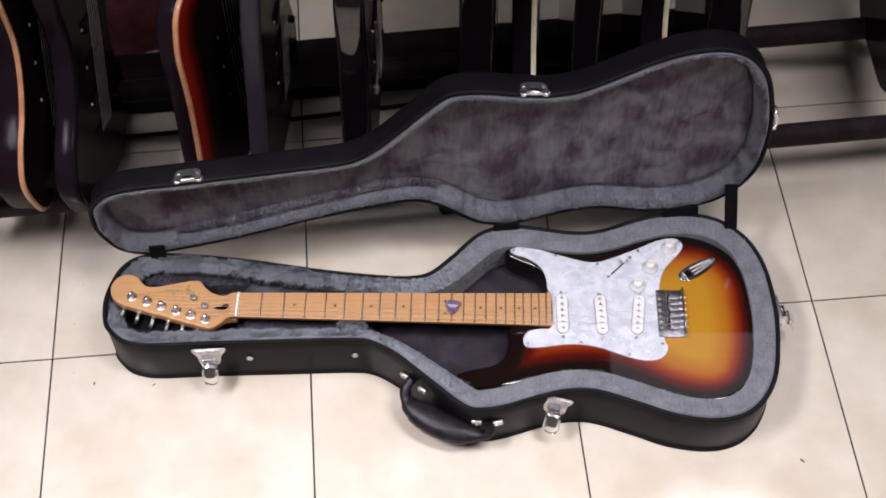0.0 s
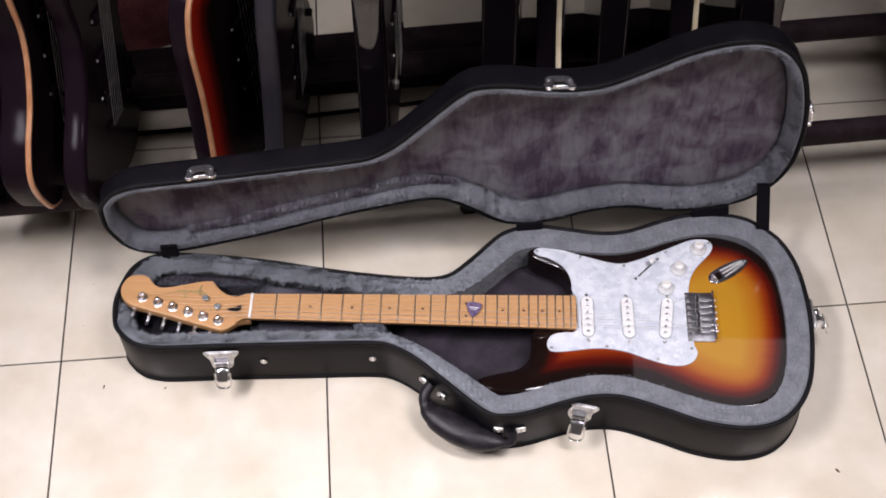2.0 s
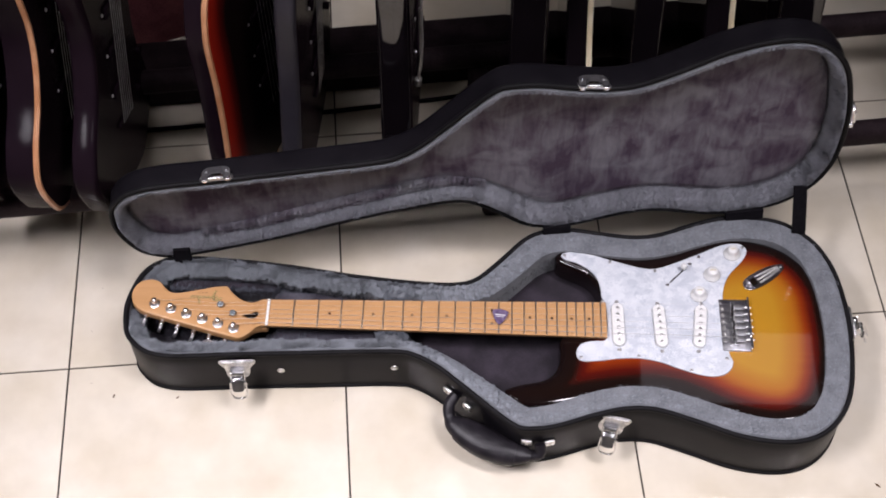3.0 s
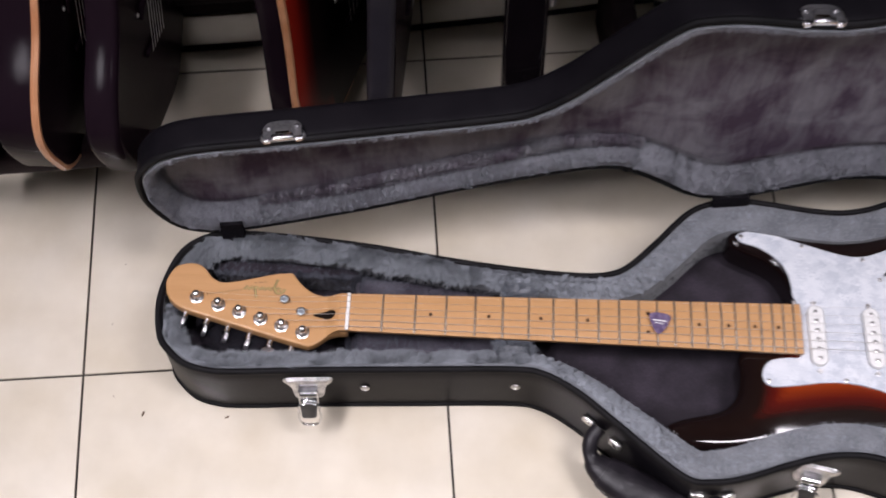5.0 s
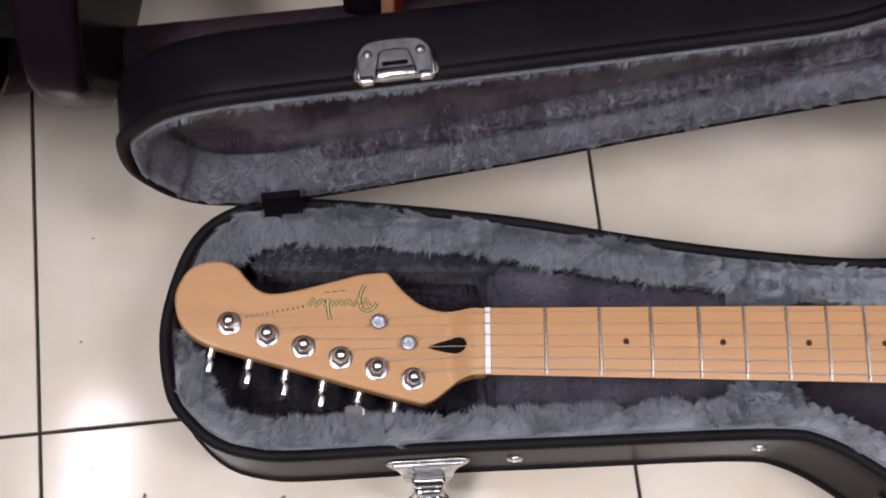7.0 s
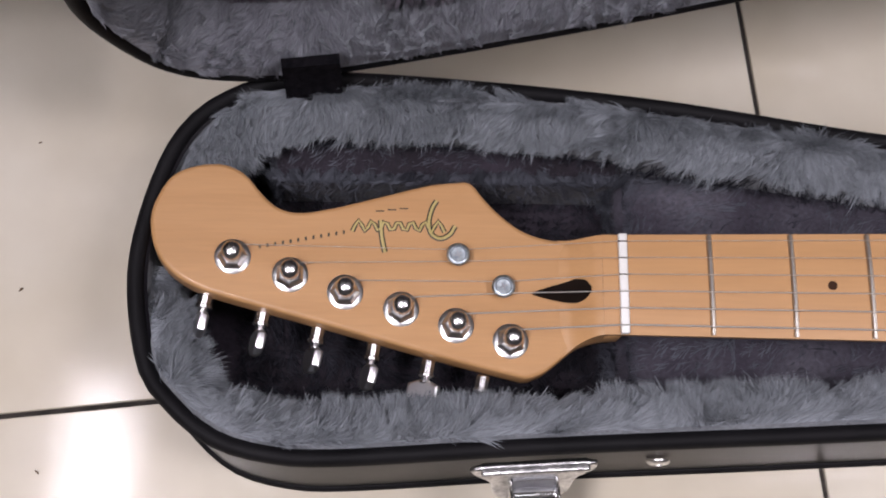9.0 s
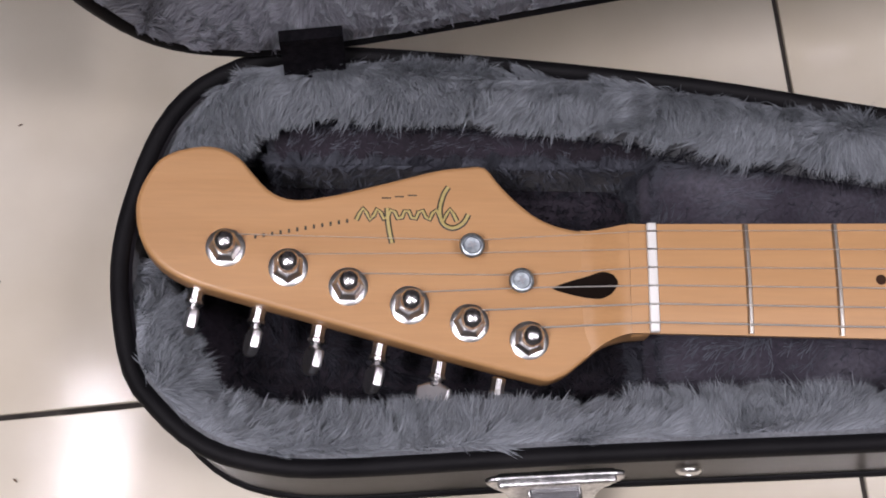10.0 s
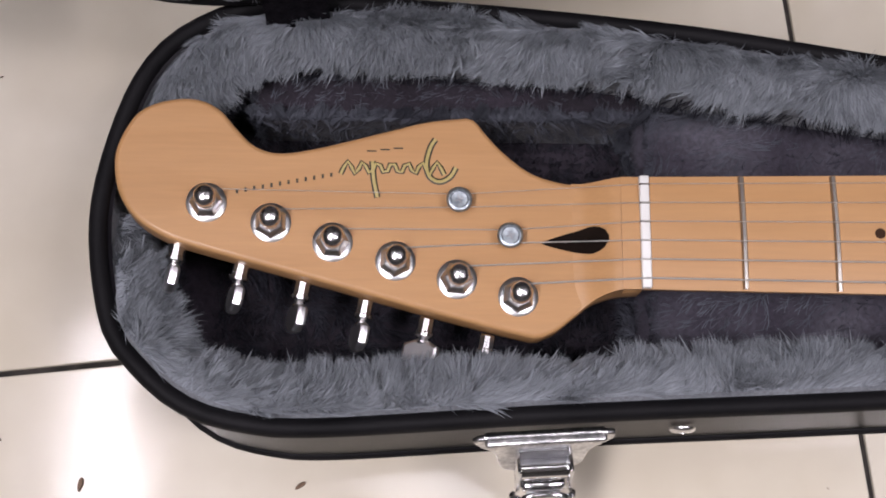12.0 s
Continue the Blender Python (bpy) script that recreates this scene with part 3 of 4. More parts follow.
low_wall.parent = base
tagged(low_wall, "short plush pile, darkened with recess shade", kind="stuff")

# lid, standing upright on the hinges
s_d = np.column_stack([(rim - HINGE_A) @ hinge_u, -(rim - HINGE_A) @ hinge_n])[::-1]
s_d[:, 0] -= 0.0015 * np.clip((0.05 - s_d[:, 0]) / 0.10, 0, 1)
LID = Matrix(((hinge_u[0], 0, -hinge_n[0], HINGE_A[0]), (hinge_u[1], 0, -hinge_n[1], HINGE_A[1]), (0, 1, 0, RIM_Z + 0.0065), (0, 0, 0, 1)))
lid = part("lid", Mesh().box(0.35, 0.39, 0.10, 0.14, -0.043, -0.038, 0, LID), M["vinyl"], guitar_case, "raised upper half of the case")
shell(s_d, 0.0, 0.046, 0.011, lid, LID)
LID_SLIM = (0.22, 0.48, 0.68)
lid_rings = [ring(s_d, 0.0065, -0.004, 0, LID_SLIM), ring(s_d, 0.0085, 0.000, 0, LID_SLIM), ring(s_d, 0.0125, -0.002, 0, LID_SLIM), ring(s_d, 0.0160, -0.008, 2, LID_SLIM), ring(s_d, 0.0180, -0.016, 3, LID_SLIM), ring(s_d, 0.0195, -0.024, 4, LID_SLIM), ring(s_d, 0.0215, -0.031, 6, LID_SLIM), ring(s_d, 0.0225, -0.038, 6, LID_SLIM)]
at_lid = lambda r: [LID @ Vector(p) for p in r]
part("lining", Mesh().loft([at_lid(r) for r in lid_rings]), M["plush"], lid, "grey plush rim of the lid")
bed = [ring(s_d, 0.0225, -0.040, 6, LID_SLIM), ring(s_d, 0.0235, -0.034, 6, LID_SLIM), ring(s_d, 0.0265, -0.0295, 8, LID_SLIM), ring(s_d, 0.0360, -0.0270, 14, LID_SLIM)]
part("lid_bed", Mesh().loft([at_lid(r) for r in bed], True, False, True), M["lid_plush"], lid, "brushed purple-grey plush bed")
fold_at = [p for p, n in zip(ring(s_d, 0.0305, -0.0215, 8, LID_SLIM), normals2(s_d)) if 0.03 < p[0] < 0.46 and n[1] < -0.5]
fold = np.array(sorted(map(tuple, fold_at)))
fold_path = curve(fold[::6], 60, False)
fold_rings = [[(p[0], p[1] + r * math.sin(a), p[2] + r * math.cos(a)) for a in np.linspace(0, 2 * math.pi, 12, endpoint=False)] for p, r in zip(fold_path, [0.0012 + 0.0046 * math.sin(math.pi * k / 59) ** 0.5 for k in range(60)])]
part("lining_fold", Mesh().loft([at_lid(r) for r in fold_rings], True, True, True), M["fur_lid"], lid, "soft fold of the plush lining")
fold_fur = new("fur", pile(fold_rings, 32000, 0.0045, 0.00024, (0.2, 0.3, -0.6), 14, m=LID, wild=0.5, clump=0.0075, pull=0.45))
fold_fur.data.materials.append(M["fur_lid"])
fold_fur.parent = lid
tagged(fold_fur, "brushed purple-grey pile", kind="stuff")
lid_fur = new("fur", pile(lid_rings[1:7], 210000, 0.0050, 0.00022, (0.40, 0.2, 0.6), 9, m=LID, wild=0.55, clump=0.0075, pull=0.45))
lid_fur.data.materials.append(M["fur_rim"])
lid_fur.parent = lid
tagged(lid_fur, "grey plush pile", kind="stuff")


def bed_pile():
    """Short pile over the lid's bed."""
    edge = bed[2]
    lo, hi = edge.min(0), edge.max(0)
    rows = [[(x, y, -0.0268) for x in np.linspace(hi[0], lo[0], 40)] for y in np.linspace(lo[1], hi[1], 12)]
    return pile(rows, 430000, 0.0055, 0.00022, (0.1, 0.5, 0.45), 12, m=LID, pull=0.15, wild=0.55, weight=lambda p: inside(edge, p) * (0.5 + 0.5 * np.clip(1.0 - (p[:, 0] - 0.30) / 0.15, 0, 1)), clump=0.008)


bed_fur = new("fur", bed_pile())
bed_fur.data.materials.append(M["fur_lid"])
bed_fur.parent = lid
tagged(bed_fur, "brushed purple-grey pile", kind="stuff")

# hinges
for s, w, up in ((0.000, 0.024, 0.026), (0.540, 0.040, 0.012), (0.815, 0.055, 0.014)):
    c = HINGE_A + hinge_u * s
    m = Matrix(((hinge_u[0], hinge_n[0], 0, c[0]), (hinge_u[1], hinge_n[1], 0, c[1]), (0, 0, 1, RIM_Z), (0, 0, 0, 1)))
    mesh = Mesh()
    prof = [(-0.0085, 0.0040), (-0.0060, 0.0075), (-0.0045, up), (0.000, up), (0.000, -0.004), (-0.005, -0.002), (-0.0085, -0.002)]
    mesh.loft([[m @ Vector((x, y, z)) for y, z in prof] for x in (-w / 2, w / 2)], True, True, True)
    part("hinge", mesh, M["velcro"], guitar_case, "black webbing hinge")
strap_path = curve([(0.752, 0.190, 0.162), (0.754, 0.176, 0.138), (0.756, 0.158, 0.112), (0.758, 0.142, 0.085)], 12, False)
mesh = Mesh()
mesh.loft([[(x - 0.010, y, z), (x + 0.010, y + 0.001, z), (x + 0.010, y + 0.003, z), (x - 0.010, y + 0.002, z)] for x, y, z in strap_path], True, True, True)
part("lid_strap", mesh, M["velcro"], guitar_case, "black webbing stay strap")


def latch_frame(x, y, out, z):
    """Axes of a fitting on the case's side: x along the wall, y up, z outward."""
    o = Vector((out[0], out[1], 0)).normalized()
    a = Vector((-o.y, o.x, 0))
    return Matrix(((a.x, 0, o.x, x), (a.y, 0, o.y, y), (0, 1, 0, z), (0, 0, 0, 1)))


def draw_latch(m, parent, open_angle=150):
    """Chrome draw latch hanging open: back plate, hinge barrel, lever and wire loop."""
    m = m @ Matrix.Translation((0, .016, .0005)) @ Matrix.Rotation(radians(-17), 4, "X") @ Matrix.Translation((0, -.016, 0))
    latch = part("latch", Mesh().slab(curve([(-.024, .016), (0, .0165), (.024, .016), (.0245, .010), (.018, .002), (.015, -.012), (.008, -.016), (-.008, -.016), (-.015, -.012), (-.018, .002), (-.0245, .010)], 44), 0.0, 0.0025, 0.001, 2, m), M["plate"], parent, "chrome draw latch hanging open")
    part("lip", Mesh().box(-.0220, .0225, .0130, .0160, -.001, .0050, .0012, m), M["plate"], latch)
    part("cheek", Mesh().box(-.0103, -.0087, -.014, .006, .002, .012, .0007, m), M["chrome"], latch)
    part("cheek", Mesh().box(.0087, .0103, -.014, .006, .002, .012, .0007, m), M["chrome"], latch)
    part("well", Mesh().box(-.0087, .0087, -.012, .006, .0024, .0036, 0, m), M["dull_steel"], latch)
    for k in range(3):
        part("lever_rib", Mesh().tube([m @ Vector((-.0064, -.0128 - .0042 * k, .0135 - .0012 * k)), m @ Vector((.0064, -.0128 - .0042 * k, .0135 - .0012 * k))], .0011, 8), M["washer"], latch)
    part("barrel", Mesh().tube([m @ Vector((-.0086, -.004, .0065)), m @ Vector((.0086, -.004, .0065))], .0042, 14), M["chrome"], latch)
    part("lever", Mesh().box(-.0084, .0084, -.0145, -.009, .004, .0125, .002, m), M["chrome"], latch)
    lever = Mesh().slab(curve([(-.0080, -.010), (.0080, -.010), (.0085, -.020), (.0068, -.027), (-.0068, -.027), (-.0085, -.020)], 32), 0.0, 0.0022, 0.0009, 2, m @ Matrix.Translation((0, 0, .011)) @ Matrix.Rotation(radians(-18), 4, "X"))
    part("tongue", lever, M["chrome"], latch)
    loop = curve([(-.0098, -.014, .014), (-.0112, -.028, .016), (-.0098, -.038, .016), (-.005, -.0425, .016), (.005, -.0425, .016), (.0098, -.038, .016), (.0112, -.028, .016), (.0098, -.014, .014)], 32, False)
    part("wire_loop", Mesh().tube([m @ Vector(p) for p in loop], 0.0014, 8), M["chrome"], latch)
    for sx in (-1, 1):
        part("pin", Mesh().turned([(.0001, 0), (.0022, .0004), (.0026, .0014), (.0018, .0026), (.0001, .003)], m @ Matrix.Translation((sx * .0098, -.017, .0125)) @ Matrix.Rotation(radians(90 * sx), 4, "Y"), 12), M["chrome"], latch)
        part("rivet", Mesh().turned([(.0026, 0), (.0024, .0008), (.0014, .0016), (.0001, .0018)], m @ Matrix.Translation((sx * .019, .0105, .0024)), 12), M["nickel"], latch)
    return latch


def keeper(m, parent):
    """The latch's catch plate on the lid: a pressed plate with folded sides, a raised arch and a catch bar at the rim."""
    m = m @ Matrix.Diagonal((0.88, 0.90, 1, 1))
    plate = part("catch", Mesh().slab(curve([(-.0225, .0), (.0225, .0), (.0225, .012), (.0205, .0195), (.012, .0245), (-.012, .0245), (-.0205, .0195), (-.0225, .012)], 48), 0.0, 0.0018, 0.0008, 2, m), M["catch_plate"], parent, "chrome catch plate")
    part("catch_arch", Mesh().slab(curve([(-.0105, .001), (.0105, .001), (.0108, .0105), (.0075, .0172), (-.0075, .0172), (-.0108, .0105)], 36), 0.0012, 0.0044, 0.0016, 3, m), M["catch_plate"], plate, "raised chrome arch")
    part("catch_slot", Mesh().box(-.0078, .0078, .0066, .0094, .0040, .0046, 0, m), M["gap"], plate, "dark slot in the arch")
    part("catch_bar", Mesh().box(-.0125, .0125, -.0022, .0050, .0018, .0074, .0018, m), M["mirror_chrome"], plate)
    for sx in (-1, 1):
        part("catch_side", Mesh().box(sx * .0222 - .0009, sx * .0222 + .0009, -.0015, .0150, -.001, .0052, .0008, m), M["mirror_chrome"], plate)
        part("catch_ear", Mesh().box(sx * .0175 - .0040, sx * .0175 + .0040, -.0030, .0022, -.001, .0046, .0012, m), M["mirror_chrome"], plate)
        part("rivet", Mesh().turned([(.0032, 0), (.0030, .001), (.0016, .0022), (.0001, .0025)], m @ Matrix.Translation((sx * .0158, .0158, .0016)), 14), M["dull_steel"], plate)
    return plate


draw_latch(latch_frame(-0.037, -0.0715, (0.06, -1), 0.074), base)
draw_latch(latch_frame(0.479, -0.1425, (-0.22, -1), 0.071), base)
draw_latch(latch_frame(0.8132, 0.010, (1, 0.08), 0.078), base)


def lid_fitting(s, d, out):
    """Axes on the lid's side wall: x along the wall, y from the rim into the depth, z outward."""
    o = Vector((out[0], out[1], 0)).normalized()
    a = Vector((o.y, -o.x, 0))
    m = Matrix(((a.x, 0, o.x, s), (a.y, 0, o.y, d), (0, -1, 0, -0.002), (0, 0, 0, 1)))
    return LID @ m


def to_lid(p):
    p = np.array(p)
    return (p - HINGE_A) @ hinge_u, -(p - HINGE_A) @ hinge_n


keeper(lid_fitting(*to_lid((-0.039, -0.0705)), (-0.05, 1)), lid)
keeper(lid_fitting(*to_lid((0.472, -0.1440)), (0.10, 1)), lid)
keeper(lid_fitting(*to_lid((0.813, -0.005)), (1, 0.12)), lid)

# rivets of the neck side
for x, y, z in ((0.020, -0.0665, 0.053), (0.179, -0.0585, 0.053)):
    part("rivet", Mesh().turned([(.0052, 0), (.0052, .0008), (.0040, .0018), (.0022, .0022), (.0020, .0014), (.0001, .0012)], latch_frame(x, y, (0, -1), z), 18), M["nickel"], base, "nickel rivet")

# handle
HANDLE = [(0.266, -0.104, 0.062), (0.257, -0.118, 0.056), (0.262, -0.136, 0.046), (0.290, -0.155, 0.040), (0.330, -0.173, 0.038), (0.362, -0.181, 0.040), (0.381, -0.184, 0.048), (0.382, -0.175, 0.060)]
hp = curve(HANDLE, 40, False)
rad = [0.008 + 0.0135 * max(0, math.sin(math.pi * min(1, max(0, (k - 7) / 26)))) ** 0.6 for k in range(40)]
handle = part("handle", Mesh().tube(hp, rad, 14, flat=0.75), M["handle"], guitar_case, "padded black carrying handle")
part("grip", Mesh().tube(hp[11:30], [r + 0.0016 for r in rad[11:30]], 14, flat=0.75), M["handle"], handle)
for (x, y), (ox, oy) in (((0.257, -0.0945), (-.75, -1)), ((0.284, -0.1185), (-.75, -1)), ((0.364, -0.1700), (-.15, -1)), ((0.394, -0.1695), (.3, -1))):
    m = latch_frame(x, y, (ox, oy), 0.060)
    lug = part("handle_lug", Mesh().box(-.0075, .0075, -.0055, .0055, 0, .005, .0018, m), M["nickel"], handle, "nickel handle lug")
    part("rivet", Mesh().turned([(.003, .004), (.0028, .006), (.0001, .0068)], m, 12), M["chrome"], lug)


# ---------------------------------------------------------------- the guitar in the case
guitar = thing("electric_guitar", "sunburst electric guitar with maple neck, white pickguard, lying in its case", "guitar")
BODY = [(.785, .020), (.780, .065), (.762, .103), (.730, .132), (.690, .146), (.645, .147), (.600, .134), (.560, .119), (.525, .112), (.490, .118), (.450, .126),
        (.420, .124), (.405, .114), (.408, .102), (.425, .093), (.450, .080), (.464, .060), (.469, .034), (.455, .004), (.418, -.018), (.4085, -.032), (.4095, -.047), (.4065, -.067),
        (.400, -.080), (.386, -.0905), (.362, -.0965), (.343, -.1020), (.332, -.109), (.337, -.123), (.357, -.131), (.400, -.130), (.450, -.119), (.500, -.110), (.545, -.109), (.590, -.122),
        (.635, -.140), (.680, -.149), (.720, -.146), (.755, -.126), (.775, -.090), (.785, -.035)]
TOP = 0.0895
body_loop = curve(BODY, 260)
body_mesh = filled_slab(body_loop, 0.046, TOP, 0.0075, 0.006)
# the dark edge was sprayed narrower round the tail
body_mesh.edge = [e * (1 + 0.52 * min(max((v[0] - 0.58) / 0.13, 0), 1)) for e, v in zip(body_mesh.edge, body_mesh.v)]
part("body", body_mesh, M["burst"], guitar, "glossy three-tone sunburst body")

NECK_Z = 0.100


def neck_half(x):
    return 0.0213 + (0.0282 - 0.0213) * x / 0.472


mesh = Mesh()
rings = []
for x in [-0.0085, -0.002, 0.006, 0.014, 0.022, 0.030, *np.linspace(0.045, 0.474, 27)]:
    w, t = neck_half(max(x, 0)), 0.021 + 0.003 * max(x, 0) / 0.47
    arc = [(x, w * c, NECK_Z - 0.0012 * (c * c)) for c in np.linspace(1, -1, 9)]
    arc += [(x, -w * math.cos(a) * (1 - 0.13 * math.sin(a)), NECK_Z - 0.0035 - (t - 0.0035) * math.sin(a) ** 0.9) for a in np.linspace(0.0, math.pi, 13)]
    rings.append(arc)
mesh.loft(rings, True, True, True)
neck = part("neck", mesh, M["maple"], guitar, "satin maple neck and fretboard")

HEAD = [(-.002, .0200), (-.010, .0207), (-.021, .0205), (-.033, .0225), (-.042, .0262), (-.051, .0335), (-.0575, .0408), (-.0605, .0450), (-.0635, .0468), (-.068, .0465), (-.080, .0450), (-.098, .0402), (-.121, .0342), (-.135, .0322), (-.144, .0350),
        (-.151, .0420), (-.157, .0490), (-.166, .0530), (-.177, .0522), (-.186, .0482), (-.191, .0415), (-.1945, .0325), (-.1945, .0235), (-.192, .0145), (-.186, .0065),
        (-.177, .0005), (-.164, -.0042), (-.120, -.0165), (-.076, -.0290), (-.045, -.0370), (-.040, -.0378), (-.036, -.0365), (-.032, -.0345), (-.025, -.0290), (-.018, -.0238), (-.009, -.0208), (-.002, -.0200), (.001, -.018), (.001, 0), (.001, .018)]
HEAD_TOP = 0.0910
HEAD_TILT = Matrix.Rotation(radians(1.1), 4, "Z") @ Matrix.Translation((-0.012, 0, HEAD_TOP)) @ Matrix.Rotation(radians(3.8), 4, "Y") @ Matrix.Translation((0.012, 0, -HEAD_TOP))
head = part("headstock", Mesh().slab(curve(HEAD, 170), 0.0785, HEAD_TOP, 0.0018, 3), M["maple"], neck, "rounded maple headstock")
head.matrix_basis = HEAD_TILT


def face_z(x):
    """Height of the scooped face between the headstock and the fretboard's end."""
    flat = HEAD_TOP + (-0.012 - x) * math.tan(radians(3.8))
    f = min(max((-0.0075 - x) / 0.0185, 0), 1)
    return flat + (NECK_Z - 0.0006 - flat) * (1 - f * f * (3 - 2 * f))


ramp = Mesh()
RAMP = [(-.0078, .0212, .0212), (-.0105, .0216, .0211), (-.0130, .0222, .0209), (-.0155, .0231, .0207), (-.0180, .0242, .0205), (-.0205, .0257, .0204), (-.0230, .0276, .0204), (-.0260, .0301, .0206)]
ramp_rings = []
for x, low, high in RAMP:
    row = [(x, y, face_z(x) - 0.0007 * (y / (low if y < 0 else high)) ** 4) for y in np.linspace(-low, high, 11)]
    ramp_rings.append(row + [(x, high - 0.0003, HEAD_TOP - 0.007), (x, -low + 0.0003, HEAD_TOP - 0.007)])
ramp.loft(ramp_rings, True, True, True)
part("ramp", ramp, M["maple"], neck)
hole = Mesh()
hole.loft([[(x, -0.0030 + 0.0014 * k / 18 + h * (1 - 2 * c), face_z(x) + 0.0004) for c in (0, 0.25, 0.5, 0.75, 1)] for k, x, h in [(k, -0.0375 + 0.0245 * k / 18, 0.0053 * min(1, (k / 18) ** 0.75 * 1.25) * math.sqrt(max(1 - max((k / 18 - 0.72) / 0.28, 0) ** 2, 0.02))) for k in range(19)]], False)
part("truss_hole", hole, M["gap"], neck, "dark walnut-lined truss rod hole")
nut = part("nut", Mesh().box(-.0018, .0018, -.0212, .0212, NECK_Z - .003, NECK_Z + .0016, .0005), M["bone"], neck, "white bone nut")
for k in range(6):
    part("nut_slot", Mesh().box(-.0019, .0019, -.0178 + .00712 * k - .0003, -.0178 + .00712 * k + .0003, NECK_Z + .0008, NECK_Z + .00175), M["dot"], nut, smooth=False)

for k in range(1, 23):
    x = 0.648 * (1 - 2 ** (-k / 12))
    if x > 0.472:
        break
    w = neck_half(x) - 0.0006
    arc = [(x, w * c, NECK_Z + 0.0004 - 0.0012 * c * c) for c in np.linspace(-1, 1, 9)]
    part("fret", Mesh().tube(arc, 0.00115, 6), M["fret"], neck, smooth=True)
dots = [(3, 0), (5, 0), (7, 0), (9, 0), (12, .0105), (12, -.0105), (15, 0), (17, 0), (19, 0), (21, 0)]
for k, y in dots:
    x = 0.648 * (1 - (2 ** (-(k - 1) / 12) + 2 ** (-k / 12)) / 2)
    z = NECK_Z - 0.0012 * (y / neck_half(x)) ** 2
    part("fret_marker", Mesh().turned([(.0020, z - .001 - NECK_Z), (.0020, z + .0002 - NECK_Z)], Matrix.Translation((x, y, NECK_Z)), 14), M["dot"], neck)

# tuners
POSTS = [(-.161, .0125), (-.1375, .0050), (-.1150, -.0022), (-.0920, -.0092), (-.0695, -.0160), (-.0470, -.0225)]
for k, (x, y) in enumerate(POSTS):
    down = Vector((-0.19, -0.98, 0))
    tuner = part("tuner", Mesh().turned([(.0074, 0), (.0074, .0006), (.0064, .0011), (.0054, .0012)], Matrix.Translation((x, y, HEAD_TOP)), 24), M["washer"], guitar, "chrome sealed tuner")
    tuner.matrix_basis = HEAD_TILT
    part("bushing", Mesh().turned([(.0063, .0008), (.0061, .0022), (.0049, .0036), (.0042, .0040), (.0030, .0041)], Matrix.Translation((x, y, HEAD_TOP)) @ Matrix.Rotation(k * 0.5, 4, "Z"), 6), M["washer"], tuner, smooth=False)
    part("post", Mesh().turned([(.0036, .0035), (.0034, .0048), (.0026, .0056), (.0028, .0062), (.0037, .0072), (.0041, .0086), (.0040, .0102), (.0033, .0115), (.0019, .0123), (.0003, .0125)], Matrix.Translation((x, y, HEAD_TOP)), 20), M["tuner_chrome"], tuner)
    part("string_wrap", Mesh().turned([(.0024, .0044), (.0034, .0048), (.0034, .0062), (.0025, .0066)], Matrix.Translation((x, y, HEAD_TOP)), 16), M["steel"], tuner)
    ex, ey = x - 0.0105, y - 0.0125
    axis = Matrix.Translation((ex, ey, 0.0812)) @ Vector((down.x, down.y, -0.04)).to_track_quat("Z", "Y").to_matrix().to_4x4()
    part("shaft", Mesh().turned([(.0027, 0), (.0032, .0006), (.0032, .0054), (.0038, .0058), (.0038, .0070), (.0024, .0077), (.0019, .0086), (.0026, .0096), (.0018, .0104), (.0018, .0125)], axis, 10), M["tuner_chrome"], tuner, angle=20)
    twist = (74, 74, 70, 74, 26, 80)[k]
    key = np.array([(-.0026, .0108), (-.0068, .0126), (-.0072, .0150), (-.0066, .0190), (-.0030, .0216), (.0030, .0216), (.0066, .0190), (.0072, .0150), (.0068, .0126), (.0026, .0108)])
    km = axis @ Matrix.Translation((0, 0, -.0022)) @ Matrix.Rotation(radians(twist), 4, "Z") @ Matrix(((1, 0, 0, 0), (0, 0, 1, 0), (0, 1, 0, 0), (0, 0, 0, 1)))
    part("button", Mesh().slab(key, -.0020, .0020, .0012, 2, km), M["button"], tuner, angle=20)

for x, y in ((-.0685, .0130), (-.0500, -.0005)):
    tree = part("string_tree", Mesh().turned([(.0024, 0), (.0024, .0035), (.0043, .0040), (.0048, .0048), (.0048, .0058), (.0042, .0064), (.0034, .0064), (.0030, .0058), (.0003, .0057)], Matrix.Translation((x, y, HEAD_TOP)), 22), M["tree_nickel"], guitar, "round nickel string tree")
    tree.matrix_basis = HEAD_TILT
    for turn in (20, 110):
        part("screw_slot", Mesh().box(-.0016, .0016, -.0003, .0003, .0055, .0060, 0, Matrix.Translation((x, y, HEAD_TOP)) @ Matrix.Rotation(radians(turn), 4, "Z")), M["dull_steel"], tree, smooth=False)

# decal: plain swashes and bars
mesh = Mesh()
mesh2 = Mesh()


def swash(pts, w):
    z = HEAD_TOP + 0.00012
    path = [(*p, z) for p in curve(pts, 30, False)]
    mesh2.tube(path, w + 0.00042, 6, flat=0.15)
    mesh.tube([(x, y, zz + 0.0001) for x, y, zz in path], w, 6, flat=0.15)


